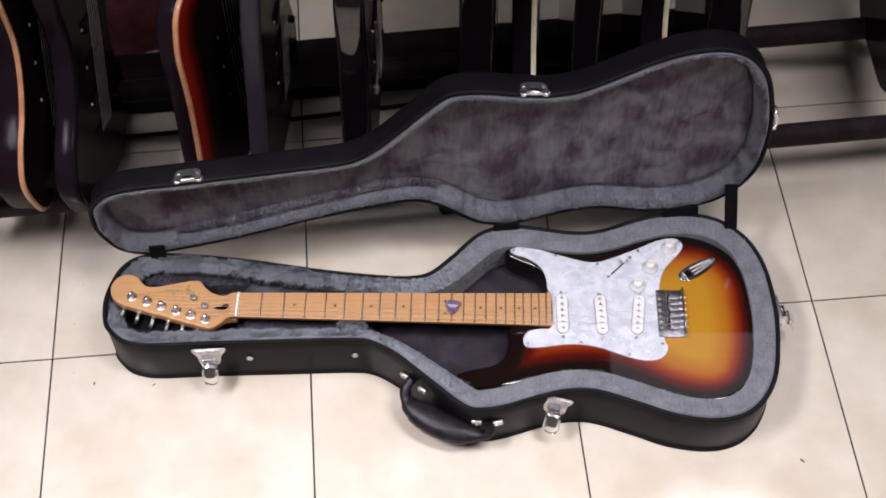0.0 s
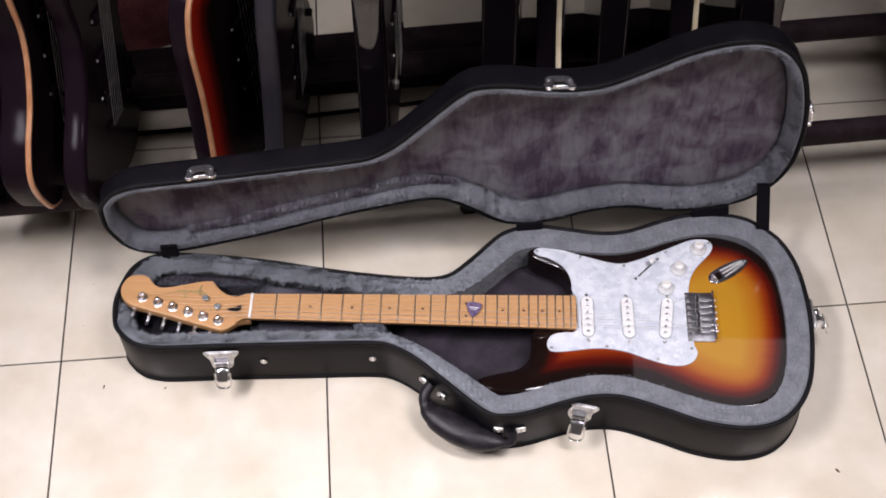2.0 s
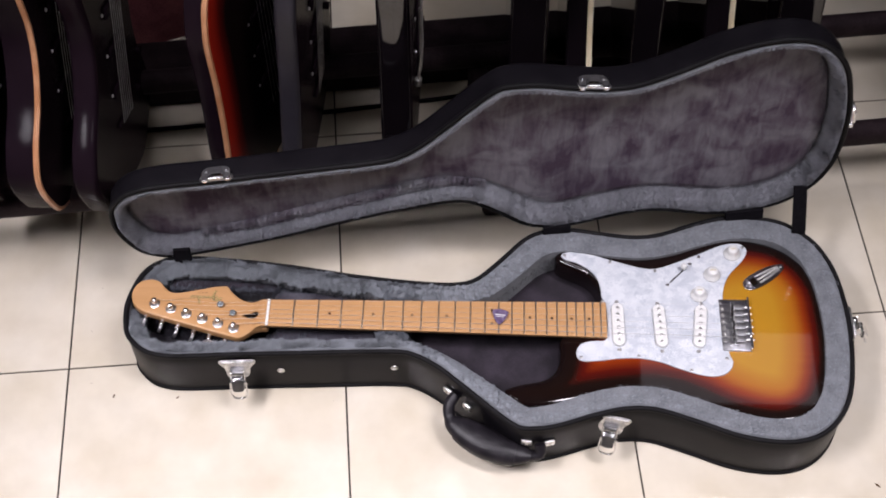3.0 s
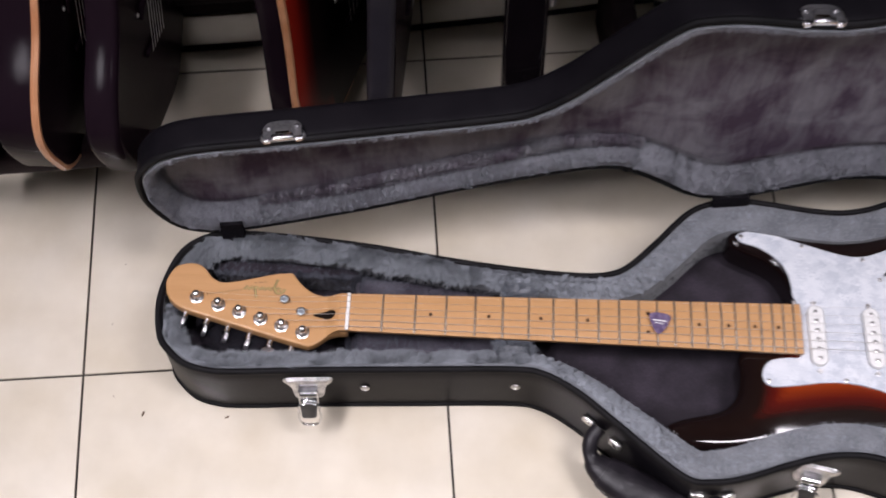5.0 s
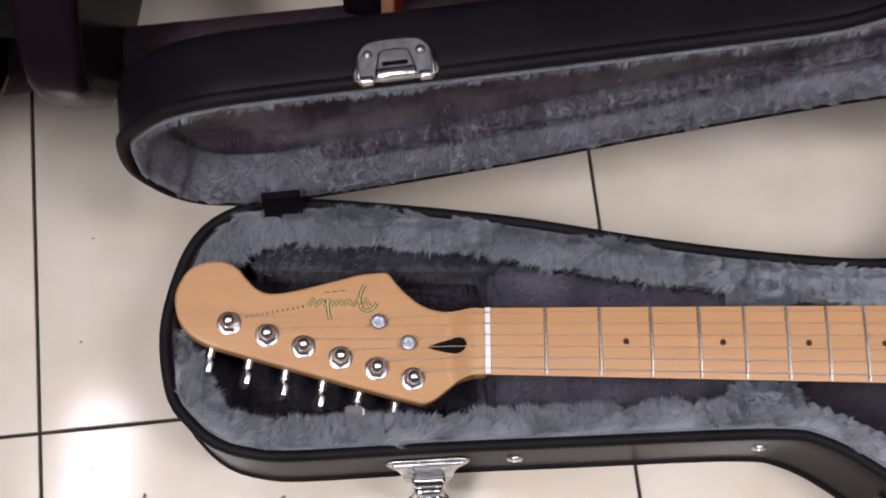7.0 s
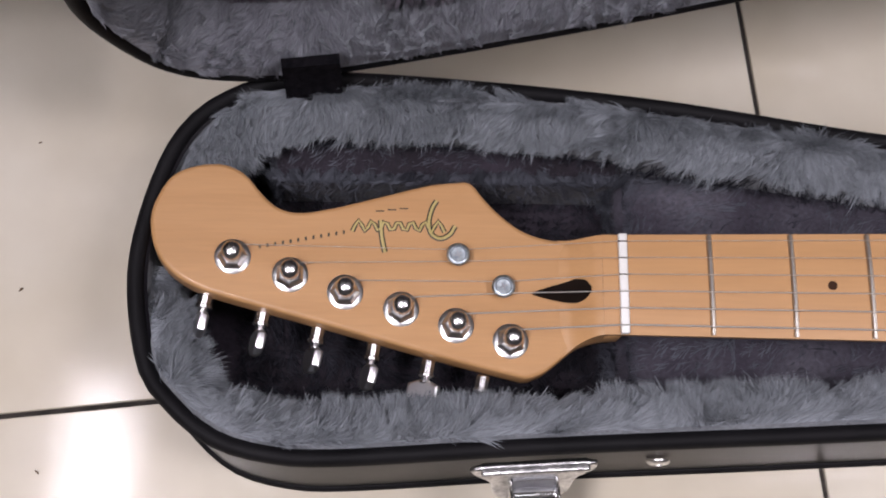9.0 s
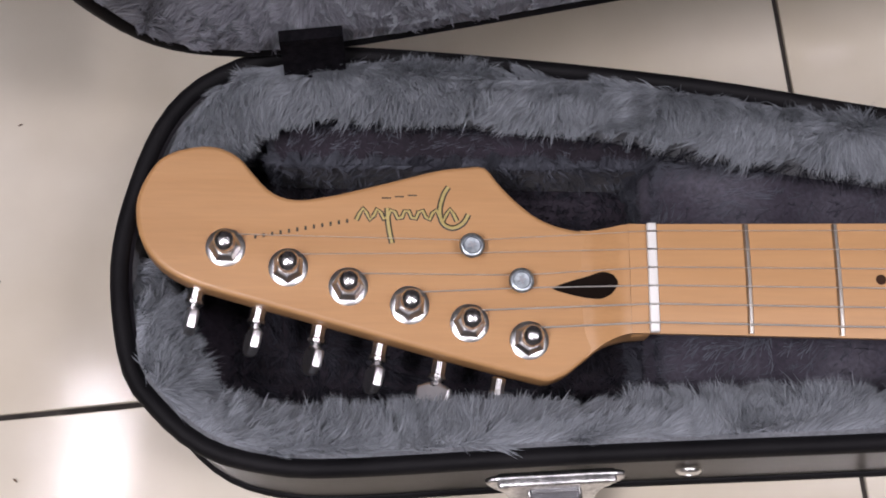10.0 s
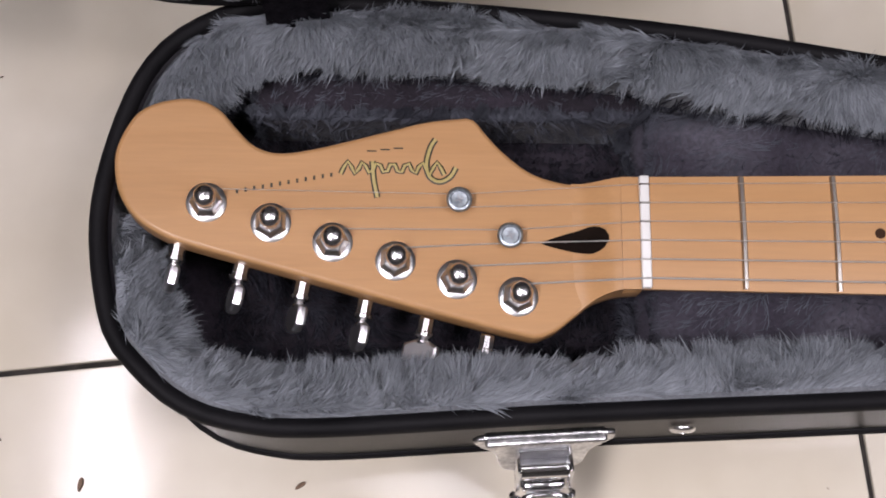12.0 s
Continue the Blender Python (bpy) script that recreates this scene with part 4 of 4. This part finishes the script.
swash([(-.0690, .0268), (-.0712, .0232), (-.0752, .0212), (-.0790, .0232), (-.0800, .0285), (-.0785, .0345), (-.0765, .0378)], .0008)
swash([(-.0735 - .0055 * k / 2, .0262 + (.0026 if k % 2 else -.0022)) for k in range(15)], .00065)
swash([(-.0985, .0150), (-.0998, .0220), (-.1002, .0290)], .0008)
decal = part("decal", mesh2, M["logo_black"], head, "dark outline of the maker's decal", smooth=False)
part("decal_fill", mesh, M["logo_gold"], decal, "gold-green decal stroke", smooth=False)
for k in range(12):
    f = k / 11
    x, y = -.1155 - .0345 * f, .0236 - .0066 * f
    part("decal_bar", Mesh().box(x - .00045, x + .00045, y - .0008, y + .0008, HEAD_TOP, HEAD_TOP + .00018), M["logo_black"], decal, smooth=False)
for k in range(3):
    part("decal_bar", Mesh().box(-.0905 - .005 * k - .0018, -.0905 - .005 * k + .0018, .0342 - .0006 * k - .00026, .0342 - .0006 * k + .00026, HEAD_TOP, HEAD_TOP + .00018), M["logo_black"], decal, smooth=False)

# strings
SADDLE_X, SADDLE_Z = 0.648, 0.1035
for k, (px, py) in enumerate(POSTS[::-1]):
    yn = -0.0178 + 0.0356 * k / 5
    yb = -0.0262 + 0.0524 * k / 5
    r = (0.00032, 0.00027, 0.00022, 0.00016, 0.00013, 0.00011)[k]
    path = [(px + .002, py + (.0035 if k < 6 else 0), HEAD_TOP + .0066)]
    if k in (4, 5):
        path.append((-.0685, .0130 + (.0025 if k == 5 else -.0025), HEAD_TOP + .0036))
    if k in (2, 3):
        path.append((-.0500, -.0005 + (.0025 if k == 3 else -.0025), HEAD_TOP + .0036))
    path = [tuple(HEAD_TILT @ Vector(p)) for p in path]
    path += [(0, yn, NECK_Z + .0016 + r), (SADDLE_X, yb, SADDLE_Z + r), (SADDLE_X + .012, yb, SADDLE_Z - .008)]
    part("string", Mesh().tube(path, r, 5), M["steel"], guitar)

# pickguard
GUARD = [(.413, .111), (.421, .1165), (.442, .1175), (.483, .105), (.524, .093), (.547, .0915), (.572, .100), (.611, .118), (.643, .1335), (.660, .1375), (.674, .136), (.681, .127), (.678, .116), (.668, .102),
         (.655, .087), (.646, .071), (.641, .053), (.640, .036), (.6405, .010), (.6410, -.020), (.642, -.046), (.646, -.058), (.643, -.069), (.634, -.078), (.618, -.082), (.598, -.0795), (.569, -.070), (.547, -.0615), (.521, -.0565), (.495, -.0565),
         (.465, -.061), (.440, -.0625), (.432, -.055), (.433, -.043), (.441, -.034), (.458, -.0300), (.472, -.0285), (.4755, -.010), (.4755, .012), (.474, .030), (.469, .042), (.468, .057), (.463, .074), (.452, .088), (.435, .099), (.420, .1035)]
part("pickguard", Mesh().slab(curve(GUARD, 240), TOP - .0003, TOP + .0024, .0007, 2), M["pearl"], guitar, "white pearloid pickguard")
GZ = TOP + .0024
for x, y in ((.418, .111), (.483, .1015), (.547, .0875), (.611, .113), (.675, .131), (.636, .036), (.638, -.054), (.588, -.073), (.517, -.0535), (.438, -.057), (.470, .034)):
    part("guard_screw", Mesh().turned([(.0026, 0), (.0024, .0006), (.0010, .0009), (.0008, .0003), (.0001, .0003)], Matrix.Translation((x, y, GZ - .0001)), 12), M["nickel"], guitar)

PICKUPS = [((.490, .0275), (.491, -.0385)), ((.5475, .0270), (.550, -.0395)), ((.608, .0275), (.6005, -.0385))]
for a, b in PICKUPS:
    a, b = Vector(a), Vector(b)
    c, d = (a + b) / 2, (a - b).normalized()
    m = Matrix(((d.y, d.x, 0, c.x), (-d.x, d.y, 0, c.y), (0, 0, 1, GZ), (0, 0, 0, 1)))
    stadium = [(.0085 * math.cos(t), (.0255 if math.sin(t) >= 0 else -.0255) + .0085 * math.sin(t)) for t in np.linspace(0, 2 * math.pi, 48, endpoint=False)]
    pickup = part("pickup", Mesh().slab(np.array(stadium), -.001, .0062, .0013, 3, m), M["white_plastic"], guitar, "white plastic single-coil pickup")
    for k in range(6):
        part("pole_piece", Mesh().turned([(.0024, .005), (.0024, .0066), (.0020, .0069), (.0001, .0069)], m @ Matrix.Translation((0, -.0262 + .01048 * k, 0)), 12), M["nickel"], pickup)
    for sy in (-1, 1):
        part("pickup_screw", Mesh().turned([(.0030, 0), (.0028, .0012), (.0012, .0016), (.0001, .0010)], m @ Matrix.Translation((0, sy * .0385, 0)), 12), M["nickel"], pickup)

for x, y in ((.659, .1185), (.6275, .0815), (.6065, .0475)):
    knob = part("knob", Mesh().turned([(.0118, 0), (.0122, .0012), (.0116, .0030), (.0086, .0046), (.0079, .0072), (.0074, .0125), (.0062, .0138), (.0001, .0140)], Matrix.Translation((x, y, GZ + .0006)), 28), M["white_plastic"], guitar, "white skirted control knob")
    for k in range(3):
        part("knob_mark", Mesh().box(x - .004 + .0028 * k, x - .0022 + .0028 * k, y - .0007, y + .0007, GZ + .0145, GZ + .0149), M["logo_gold"], knob, smooth=False)
a = Vector((.5675, .0685, GZ))
b = Vector((.5935, .0960, GZ))
d = (b - a).normalized()
slot = Mesh()
slot.tube([a, b], .0011, 8, flat=0.3)
switch = part("selector_switch", slot, M["gap"], guitar, "five-way selector switch")
part("switch_tip", Mesh().turned([(.0028, .001), (.0030, .006), (.0044, .010), (.0044, .0135), (.0030, .0155), (.0001, .016)], Matrix.Translation(b - d * .006 + Vector((0, 0, 0))) @ Matrix.Rotation(radians(18), 4, d.cross(Vector((0, 0, 1)))), 18), M["white_plastic"], switch)
for p in (a - d * .006, b + d * .006):
    part("switch_screw", Mesh().turned([(.0026, 0), (.0024, .0008), (.0001, .0009)], Matrix.Translation(p), 12), M["nickel"], switch)

# bridge
bridge = part("bridge", Mesh().box(.6335, .6745, -.0415, .0415, TOP, TOP + .003, .0008), M["catch_plate"], guitar, "chrome tremolo bridge with six saddles")
part("back_wall", Mesh().box(.6715, .6745, -.0415, .0415, TOP + .002, TOP + .011, .0008), M["chrome"], bridge)
for k in range(6):
    y = -.0262 + .01048 * k
    saddle = part("saddle", Mesh().box(.6465 + .001 * (k % 3), .6655 + .001 * (k % 3), y - .0049, y + .0049, TOP + .0072, TOP + .0090, .0006), M["dull_steel"], bridge)
    part("saddle_hump", Mesh().tube([(.6478 + .001 * (k % 3), y - .0048, SADDLE_Z - .0026), (.6478 + .001 * (k % 3), y + .0048, SADDLE_Z - .0026)], .0026, 10), M["chrome"], saddle)
    part("intonation_screw", Mesh().tube([(.664, y, TOP + .0065), (.6775, y, TOP + .0065)], .0013, 8), M["nickel"], saddle)
    for sy in (-1, 1):
        part("height_screw", Mesh().turned([(.0009, 0), (.0009, .0125), (.0001, .0127)], Matrix.Translation((.652, y + sy * .0033, TOP + .002)), 8), M["nickel"], saddle)
    part("mount_screw", Mesh().turned([(.0030, 0), (.0028, .0010), (.0012, .0013), (.0001, .0008)], Matrix.Translation((.6375, y, TOP + .003)), 12), M["nickel"], bridge)

# output jack
jm = Matrix.Translation((.7005, .0815, TOP)) @ Matrix.Rotation(radians(33), 4, "Z") @ Matrix.Diagonal((1, 0.8, 1, 1))
jack_out = curve([(-.034, 0), (-.030, .010), (-.018, .0145), (0, .0150), (.018, .0125), (.033, .006), (.0365, 0), (.033, -.006), (.018, -.0125), (0, -.0150), (-.018, -.0145), (-.030, -.010)], 64)
jack = part("jack_plate", Mesh().slab(jack_out, 0, .0026, .0012, 3, jm), M["chrome"], guitar, "chrome boat-shaped jack plate")
cup = Mesh()
cup.loft([[jm @ Vector((x * f + ox, y * f, z)) for x, y in jack_out] for f, ox, z in ((.86, .001, .0027), (.74, .002, .0012), (.55, .003, -.0012), (.25, .004, -.0022))], True, False, True)
part("jack_cup", cup, M["chrome"], jack)
part("jack_socket", Mesh().tube([jm @ Vector((-.024, 0, -.0005)), jm @ Vector((-.014, 0, .0032))], .0056, 14), M["gap"], jack, "dark socket hole")
part("jack_nut", Mesh().tube([jm @ Vector((-.0245, 0, .0012)), jm @ Vector((-.0225, 0, .0022))], .0072, 14), M["nickel"], jack)
for sy in (-.0075, 0, .0075):
    part("jack_ridge", Mesh().tube([jm @ Vector((-.010, sy, .0018)), jm @ Vector((.010, sy * .8, .0032)), jm @ Vector((.027, sy * .35, .0032))], .0019, 8), M["nickel"], jack)
for sx in (-.029, .031):
    part("jack_screw", Mesh().turned([(.0022, .0024), (.002, .0032), (.0001, .0034)], jm @ Matrix.Translation((sx, 0, 0)), 12), M["nickel"], jack)
part("strap_button", Mesh().turned([(.0035, 0), (.0030, .004), (.0055, .009), (.0060, .011), (.0001, .0125)], Matrix.Translation((.335, -.116, .074)) @ Matrix.Rotation(radians(-90), 4, "Y") @ Matrix.Rotation(radians(30), 4, "X"), 16), M["chrome"], guitar)

# plectrum tucked under the strings at the twelfth fret
pm = Matrix.Translation((.3255, -.0015, NECK_Z + .0042)) @ Matrix.Rotation(radians(4), 4, "X") @ Matrix.Rotation(radians(-6), 4, "Z") @ Matrix.Scale(0.80, 4)
pk = thing("guitar_pick", "purple marbled guitar pick tucked between the strings on the fretboard", "guitar pick")
pick_loop = curve([(-.0125, .0115), (0, .0138), (.0125, .0115), (.0135, .0055), (.0085, -.0070), (.0025, -.0150), (-.0025, -.0150), (-.0085, -.0070), (-.0135, .0055)], 48)
part("blade", Mesh().slab(pick_loop, 0, .0009, .0003, 2, pm), M["pick"], pk)
for x0, x1, y0, y1 in ((-.009, .009, .0018, .0034), (-.006, .006, -.0016, -.0006)):
    part("print_bar", Mesh().box(x0, x1, y0, y1, .0009, .0011, 0, pm), M["white_plastic"], pk, smooth=False)


# ---------------------------------------------------------------- rack behind the case
RACK_TURN = radians(7.4)
rack = thing("guitar_rack", "low black foam-covered floor rack holding a row of guitars", "guitar rack", m=Matrix.Translation((-0.3, 0.158, 0)) @ Matrix.Rotation(RACK_TURN, 4, "Z"))


def rail(name, y0, y1, z0, z1, turn=0.0):
    mesh = Mesh().box(-0.55, 1.75, y0, y1, z0, z1, 0.012, Matrix.Rotation(turn, 4, "Z"))
    return part(name, mesh, M["rail"], rack, "black foam-covered rail")


rail("front_rail", -0.003, 0.027, 0.105, 0.145)
rail("back_rail", 0.207, 0.237, 0.112, 0.150)
# board is deepened forward so its black covers floor lying in the rack's shade
part("rear_board_and_shade", Mesh().box(-0.55, 1.16, 0.282, 0.376, 0.0, 0.060, 0.008), M["rail"], rack, "low black board, widened to stand in for shade on the floor")
for x in (-0.5, 0.62, 1.7):
    part("foot", Mesh().box(x - .015, x + .015, 0.003, 0.235, 0.0, 0.115, 0.008), M["rail"], rack)


def hung_outline(kind):
    """Body outline seen from the face: x across (near side negative), y up from the bottom."""
    left = [(-.09, .004), (-.136, .037), (-.168, .085), (-.156, .132), (-.125, .177), (-.107, .230), (-.109, .285), (-.135, .340), (-.148, .372), (-.136, .410), (-.098, .425)]
    if kind != "hollow":
        left = [(-.09, .004), (-.140, .030), (-.164, .075), (-.166, .132), (-.162, .177), (-.158, .230), (-.157, .285), (-.158, .340), (-.153, .372), (-.136, .410), (-.098, .425)]
    if kind == "single":
        right = [(-.040, .395), (.000, .385), (.045, .385), (.095, .400), (.125, .375), (.115, .320), (.105, .265), (.110, .215), (.140, .165), (.165, .105), (.140, .042), (.080, .006)]
    else:
        right = [(-.040, .420), (.040, .420)] + [(-x, y) for x, y in left[::-1]]
    return curve([(0, 0)] + left + right, 120)


def rack_guitar(label, x, kind, thick, side, face, lean=0, back=8, binding=None, y=None, z=0.238, yaw=0, near_only=False):
    """A guitar standing in the rack with its edge to the aisle and its face to the side (+x)."""
    y = 0.190 + 0.129 * (x + 0.06) if y is None else y
    outline = hung_outline(kind)
    c, s = math.cos(radians(back)), math.sin(radians(back))
    m = Matrix.Translation((x, y, z)) @ Matrix.Rotation(radians(yaw), 4, "Z") @ Matrix.Translation((0, 0.168 * c - 0.085 * s, -0.085 * c - 0.168 * s)) @ Matrix.Rotation(radians(-back), 4, "X") @ Matrix.Rotation(radians(lean), 4, "Y")
    m = m @ Matrix(((0, 0, 1, 0), (1, 0, 0, 0), (0, 1, 0, 0), (0, 0, 0, 1)))
    g = thing("guitar", label, "guitar", "guitars in the rack", m=m)
    mesh = Mesh().slab(outline, -thick, 0.0, 0.004 if binding else 0.008, 3)
    part("body", mesh, M[side], g)
    front = filled_slab(inset(outline, 0.003 if binding else 0.008), -0.002, 0.0008, 0.0004, 0.02)
    if near_only:
        front.edge = [e if v[0] < -0.07 else 0.2 for e, v in zip(front.edge, front.v)]
    part("face", front, M[face], g)
    if binding:
        edge_line = [(*p, -0.0035) for p in inset(outline, 0.0005)]
        part("binding", Mesh().tube(edge_line[2:58] if near_only else edge_line, 0.0042, 6, not near_only), M[binding], g)
    top = outline[:, 1].max()
    part("neck", Mesh().box(-.024, .024, top - .10, top + .36, -.020, .006, .006), M["black_gloss"], g)
    part("headstock", Mesh().slab(curve([(-.03, top + .36), (.03, top + .36), (.04, top + .46), (.03, top + .53), (-.03, top + .53), (-.04, top + .46)], 40), -.022, -.008, .002), M["black_gloss"], g)
    part("bridge", Mesh().box(-.036, .036, .109, .116, .001, .005, .002), M["black_gloss"], g)
    for k in range(6):
        part("string", Mesh().tube([(-.026 + .0104 * k, .113, .008), (-.020 + .008 * k, top + .36, .010)], .0003, 5), M["steel"], g)
    for py in (.165, .225, .285):
        pickup = part("pickup", Mesh().box(-.040, .040, py - .009, py + .009, .001, .0055, .002), M["black_gloss"], g)
        for sx in (-1, 1):
            part("pickup_screw", Mesh().turned([(.0026, .0008), (.0024, .0020), (.0012, .0026), (.0001, .0027)], Matrix.Translation((sx * .045, py, 0)), 10), M["nickel"], pickup)
    for kx, ky in ((.085, .12), (.11, .17)):
        part("knob", Mesh().turned([(.0065, 0), (.0060, .006), (.0001, .0065)], Matrix.Translation((kx, ky, .001)), 14), M["black_gloss"], g)
    part("strap_pin", Mesh().turned([(.004, 0), (.003, .008), (.006, .011), (.0001, .013)], Matrix.Translation((0, -.001, -thick / 2)) @ Matrix.Rotation(radians(90), 4, "X"), 12), M["chrome"], g)
    return g


rack_guitar("black electric guitar standing edge-on in the rack", -0.380, "hollow", 0.05, "black_gloss", "black_face", back=20, y=0.105, z=0.253)
rack_guitar("black hollow-body guitar with orange wood binding standing in the rack", -0.300, "hollow", 0.046, "black_gloss", "black_face", back=25, y=0.101, z=0.258, binding="binding")
rack_guitar("glossy black electric guitar leaning in the rack", -0.230, "hollow", 0.034, "black_gloss", "black_face", back=25, y=0.112, z=0.236)
rack_guitar("red sunburst guitar with orange wood binding standing in the rack", -0.058, "slim", 0.034, "black_gloss", "red_burst", lean=-2, back=3, z=0.145, binding="binding", yaw=-15, near_only=True)
rack_guitar("charcoal matte guitar standing in the rack", 0.034, "single", 0.029, "grey_matte", "black_face", lean=2, z=0.160, yaw=-2)
slim_guitar = rack_guitar("slim glossy black electric guitar standing in the rack", 0.196, "single", 0.044, "black_polish", "black_face", z=0.188)
rack_guitar("glossy black electric guitar standing in the rack", 0.380, "single", 0.050, "black_polish", "black_face", z=0.21)
rack_guitar("black guitar with cream binding standing in the rack", 0.448, "hollow", 0.036, "black_polish", "black_face", lean=-1, binding="cream_binding")
rack_guitar("glossy black electric guitar standing in the rack", 0.536, "single", 0.040, "black_polish", "black_face")
rack_guitar("black guitar with cream binding standing in the rack", 0.645, "hollow", 0.040, "black_polish", "black_face", lean=-1, binding="cream_binding")
rack_guitar("black electric guitar standing in the rack", 0.755, "single", 0.060, "black_polish", "black_face")
rack_guitar("black electric guitar at the end of the rack", 1.075, "hollow", 0.060, "black_gloss", "black_face")

arm_line = [slim_guitar.matrix_basis.inverted() @ Vector(p) for p in ((0.2085, 0.303, 0.395), (0.2075, 0.303, 0.30), (0.203, 0.303, 0.252))]
arm = part("tremolo_arm", Mesh().tube(arm_line, 0.0022, 8), M["nickel"], slim_guitar, "thin chrome tremolo arm")
part("arm_tip", Mesh().tube([arm_line[2], arm_line[2] + (arm_line[2] - arm_line[1]) * 0.25], 0.0055, 10), M["washer"], arm)

# cloth behind the rack and a cable on the floor
mesh = Mesh()
rows = []
for v in np.linspace(0, 1, 14):
    rows.append([(-0.42 + 0.26 * u, 0.60 + 0.30 * v + 0.012 * math.sin(9 * u), 0.02 + 0.20 * math.sin(math.pi * min(1, 0.15 + v)) ** 0.5 + 0.012 * math.sin(14 * u + 5 * v) + 0.008 * math.sin(31 * u - 9 * v)) for u in np.linspace(0, 1, 22)])
rows = [[(x, y, 0.0) for x, y, z in rows[0]]] + rows + [[(x, y, 0.0) for x, y, z in rows[-1]]]
mesh.loft(rows, False)
tagged(part("cloth_bag", mesh, M["maroon"]), "folded maroon cloth bag on the floor behind the rack", "bag")
cable = curve([(-0.6, 0.36, .004), (-0.2, 0.405, .004), (0.05, 0.445, .004), (0.22, 0.475, .004), (0.45, 0.52, .004), (0.8, 0.57, .004)], 60, False)
tagged(part("cable", Mesh().tube(cable, .0038, 8), M["piping"]), "thin black cable lying across the tiles", "cable")

# bits of dirt on the tiles
rng = random.Random(4)
for x, y, s in ((-0.224, -0.086, .0030), (-0.132, -0.086, .0026), (0.846, -0.196, .004), (-0.274, 0.020, .0012), (-0.271, 0.095, .0010), (-0.259, -0.067, .0012), (0.091, -0.086, .0006)):
    m = Matrix.Translation((x, y, 0.0012)) @ Matrix.Rotation(rng.random() * 6, 4, "Z") @ Matrix.Scale(s / .004, 4)
    loop = curve([(-.004, 0), (-.001, .0014), (.0035, .001), (.004, -.0006), (.0005, -.0012)], 14)
    tagged(part("crumb", Mesh().slab(loop, -.001, .0008, .0003, 2, m), M["crumb"]), "small brown crumb of dirt on the tiles", "dirt", "crumbs on the floor")

# tiles, last
tile_mesh = Mesh().slab(np.array([(.0012, .0012), (.3988, .0012), (.3988, .3988), (.0012, .3988)]), -0.009, 0.0, 0.0009, 2)
first = part("tile", tile_mesh, M["tile"], floor, smooth=False)
tile_data = first.data
bpy.data.objects.remove(first)
for a in range(-6, 9):
    for b in range(-6, 7):
        share("tile", tile_data, floor, grid @ Matrix.Translation((a * TILE, b * TILE, 0)))
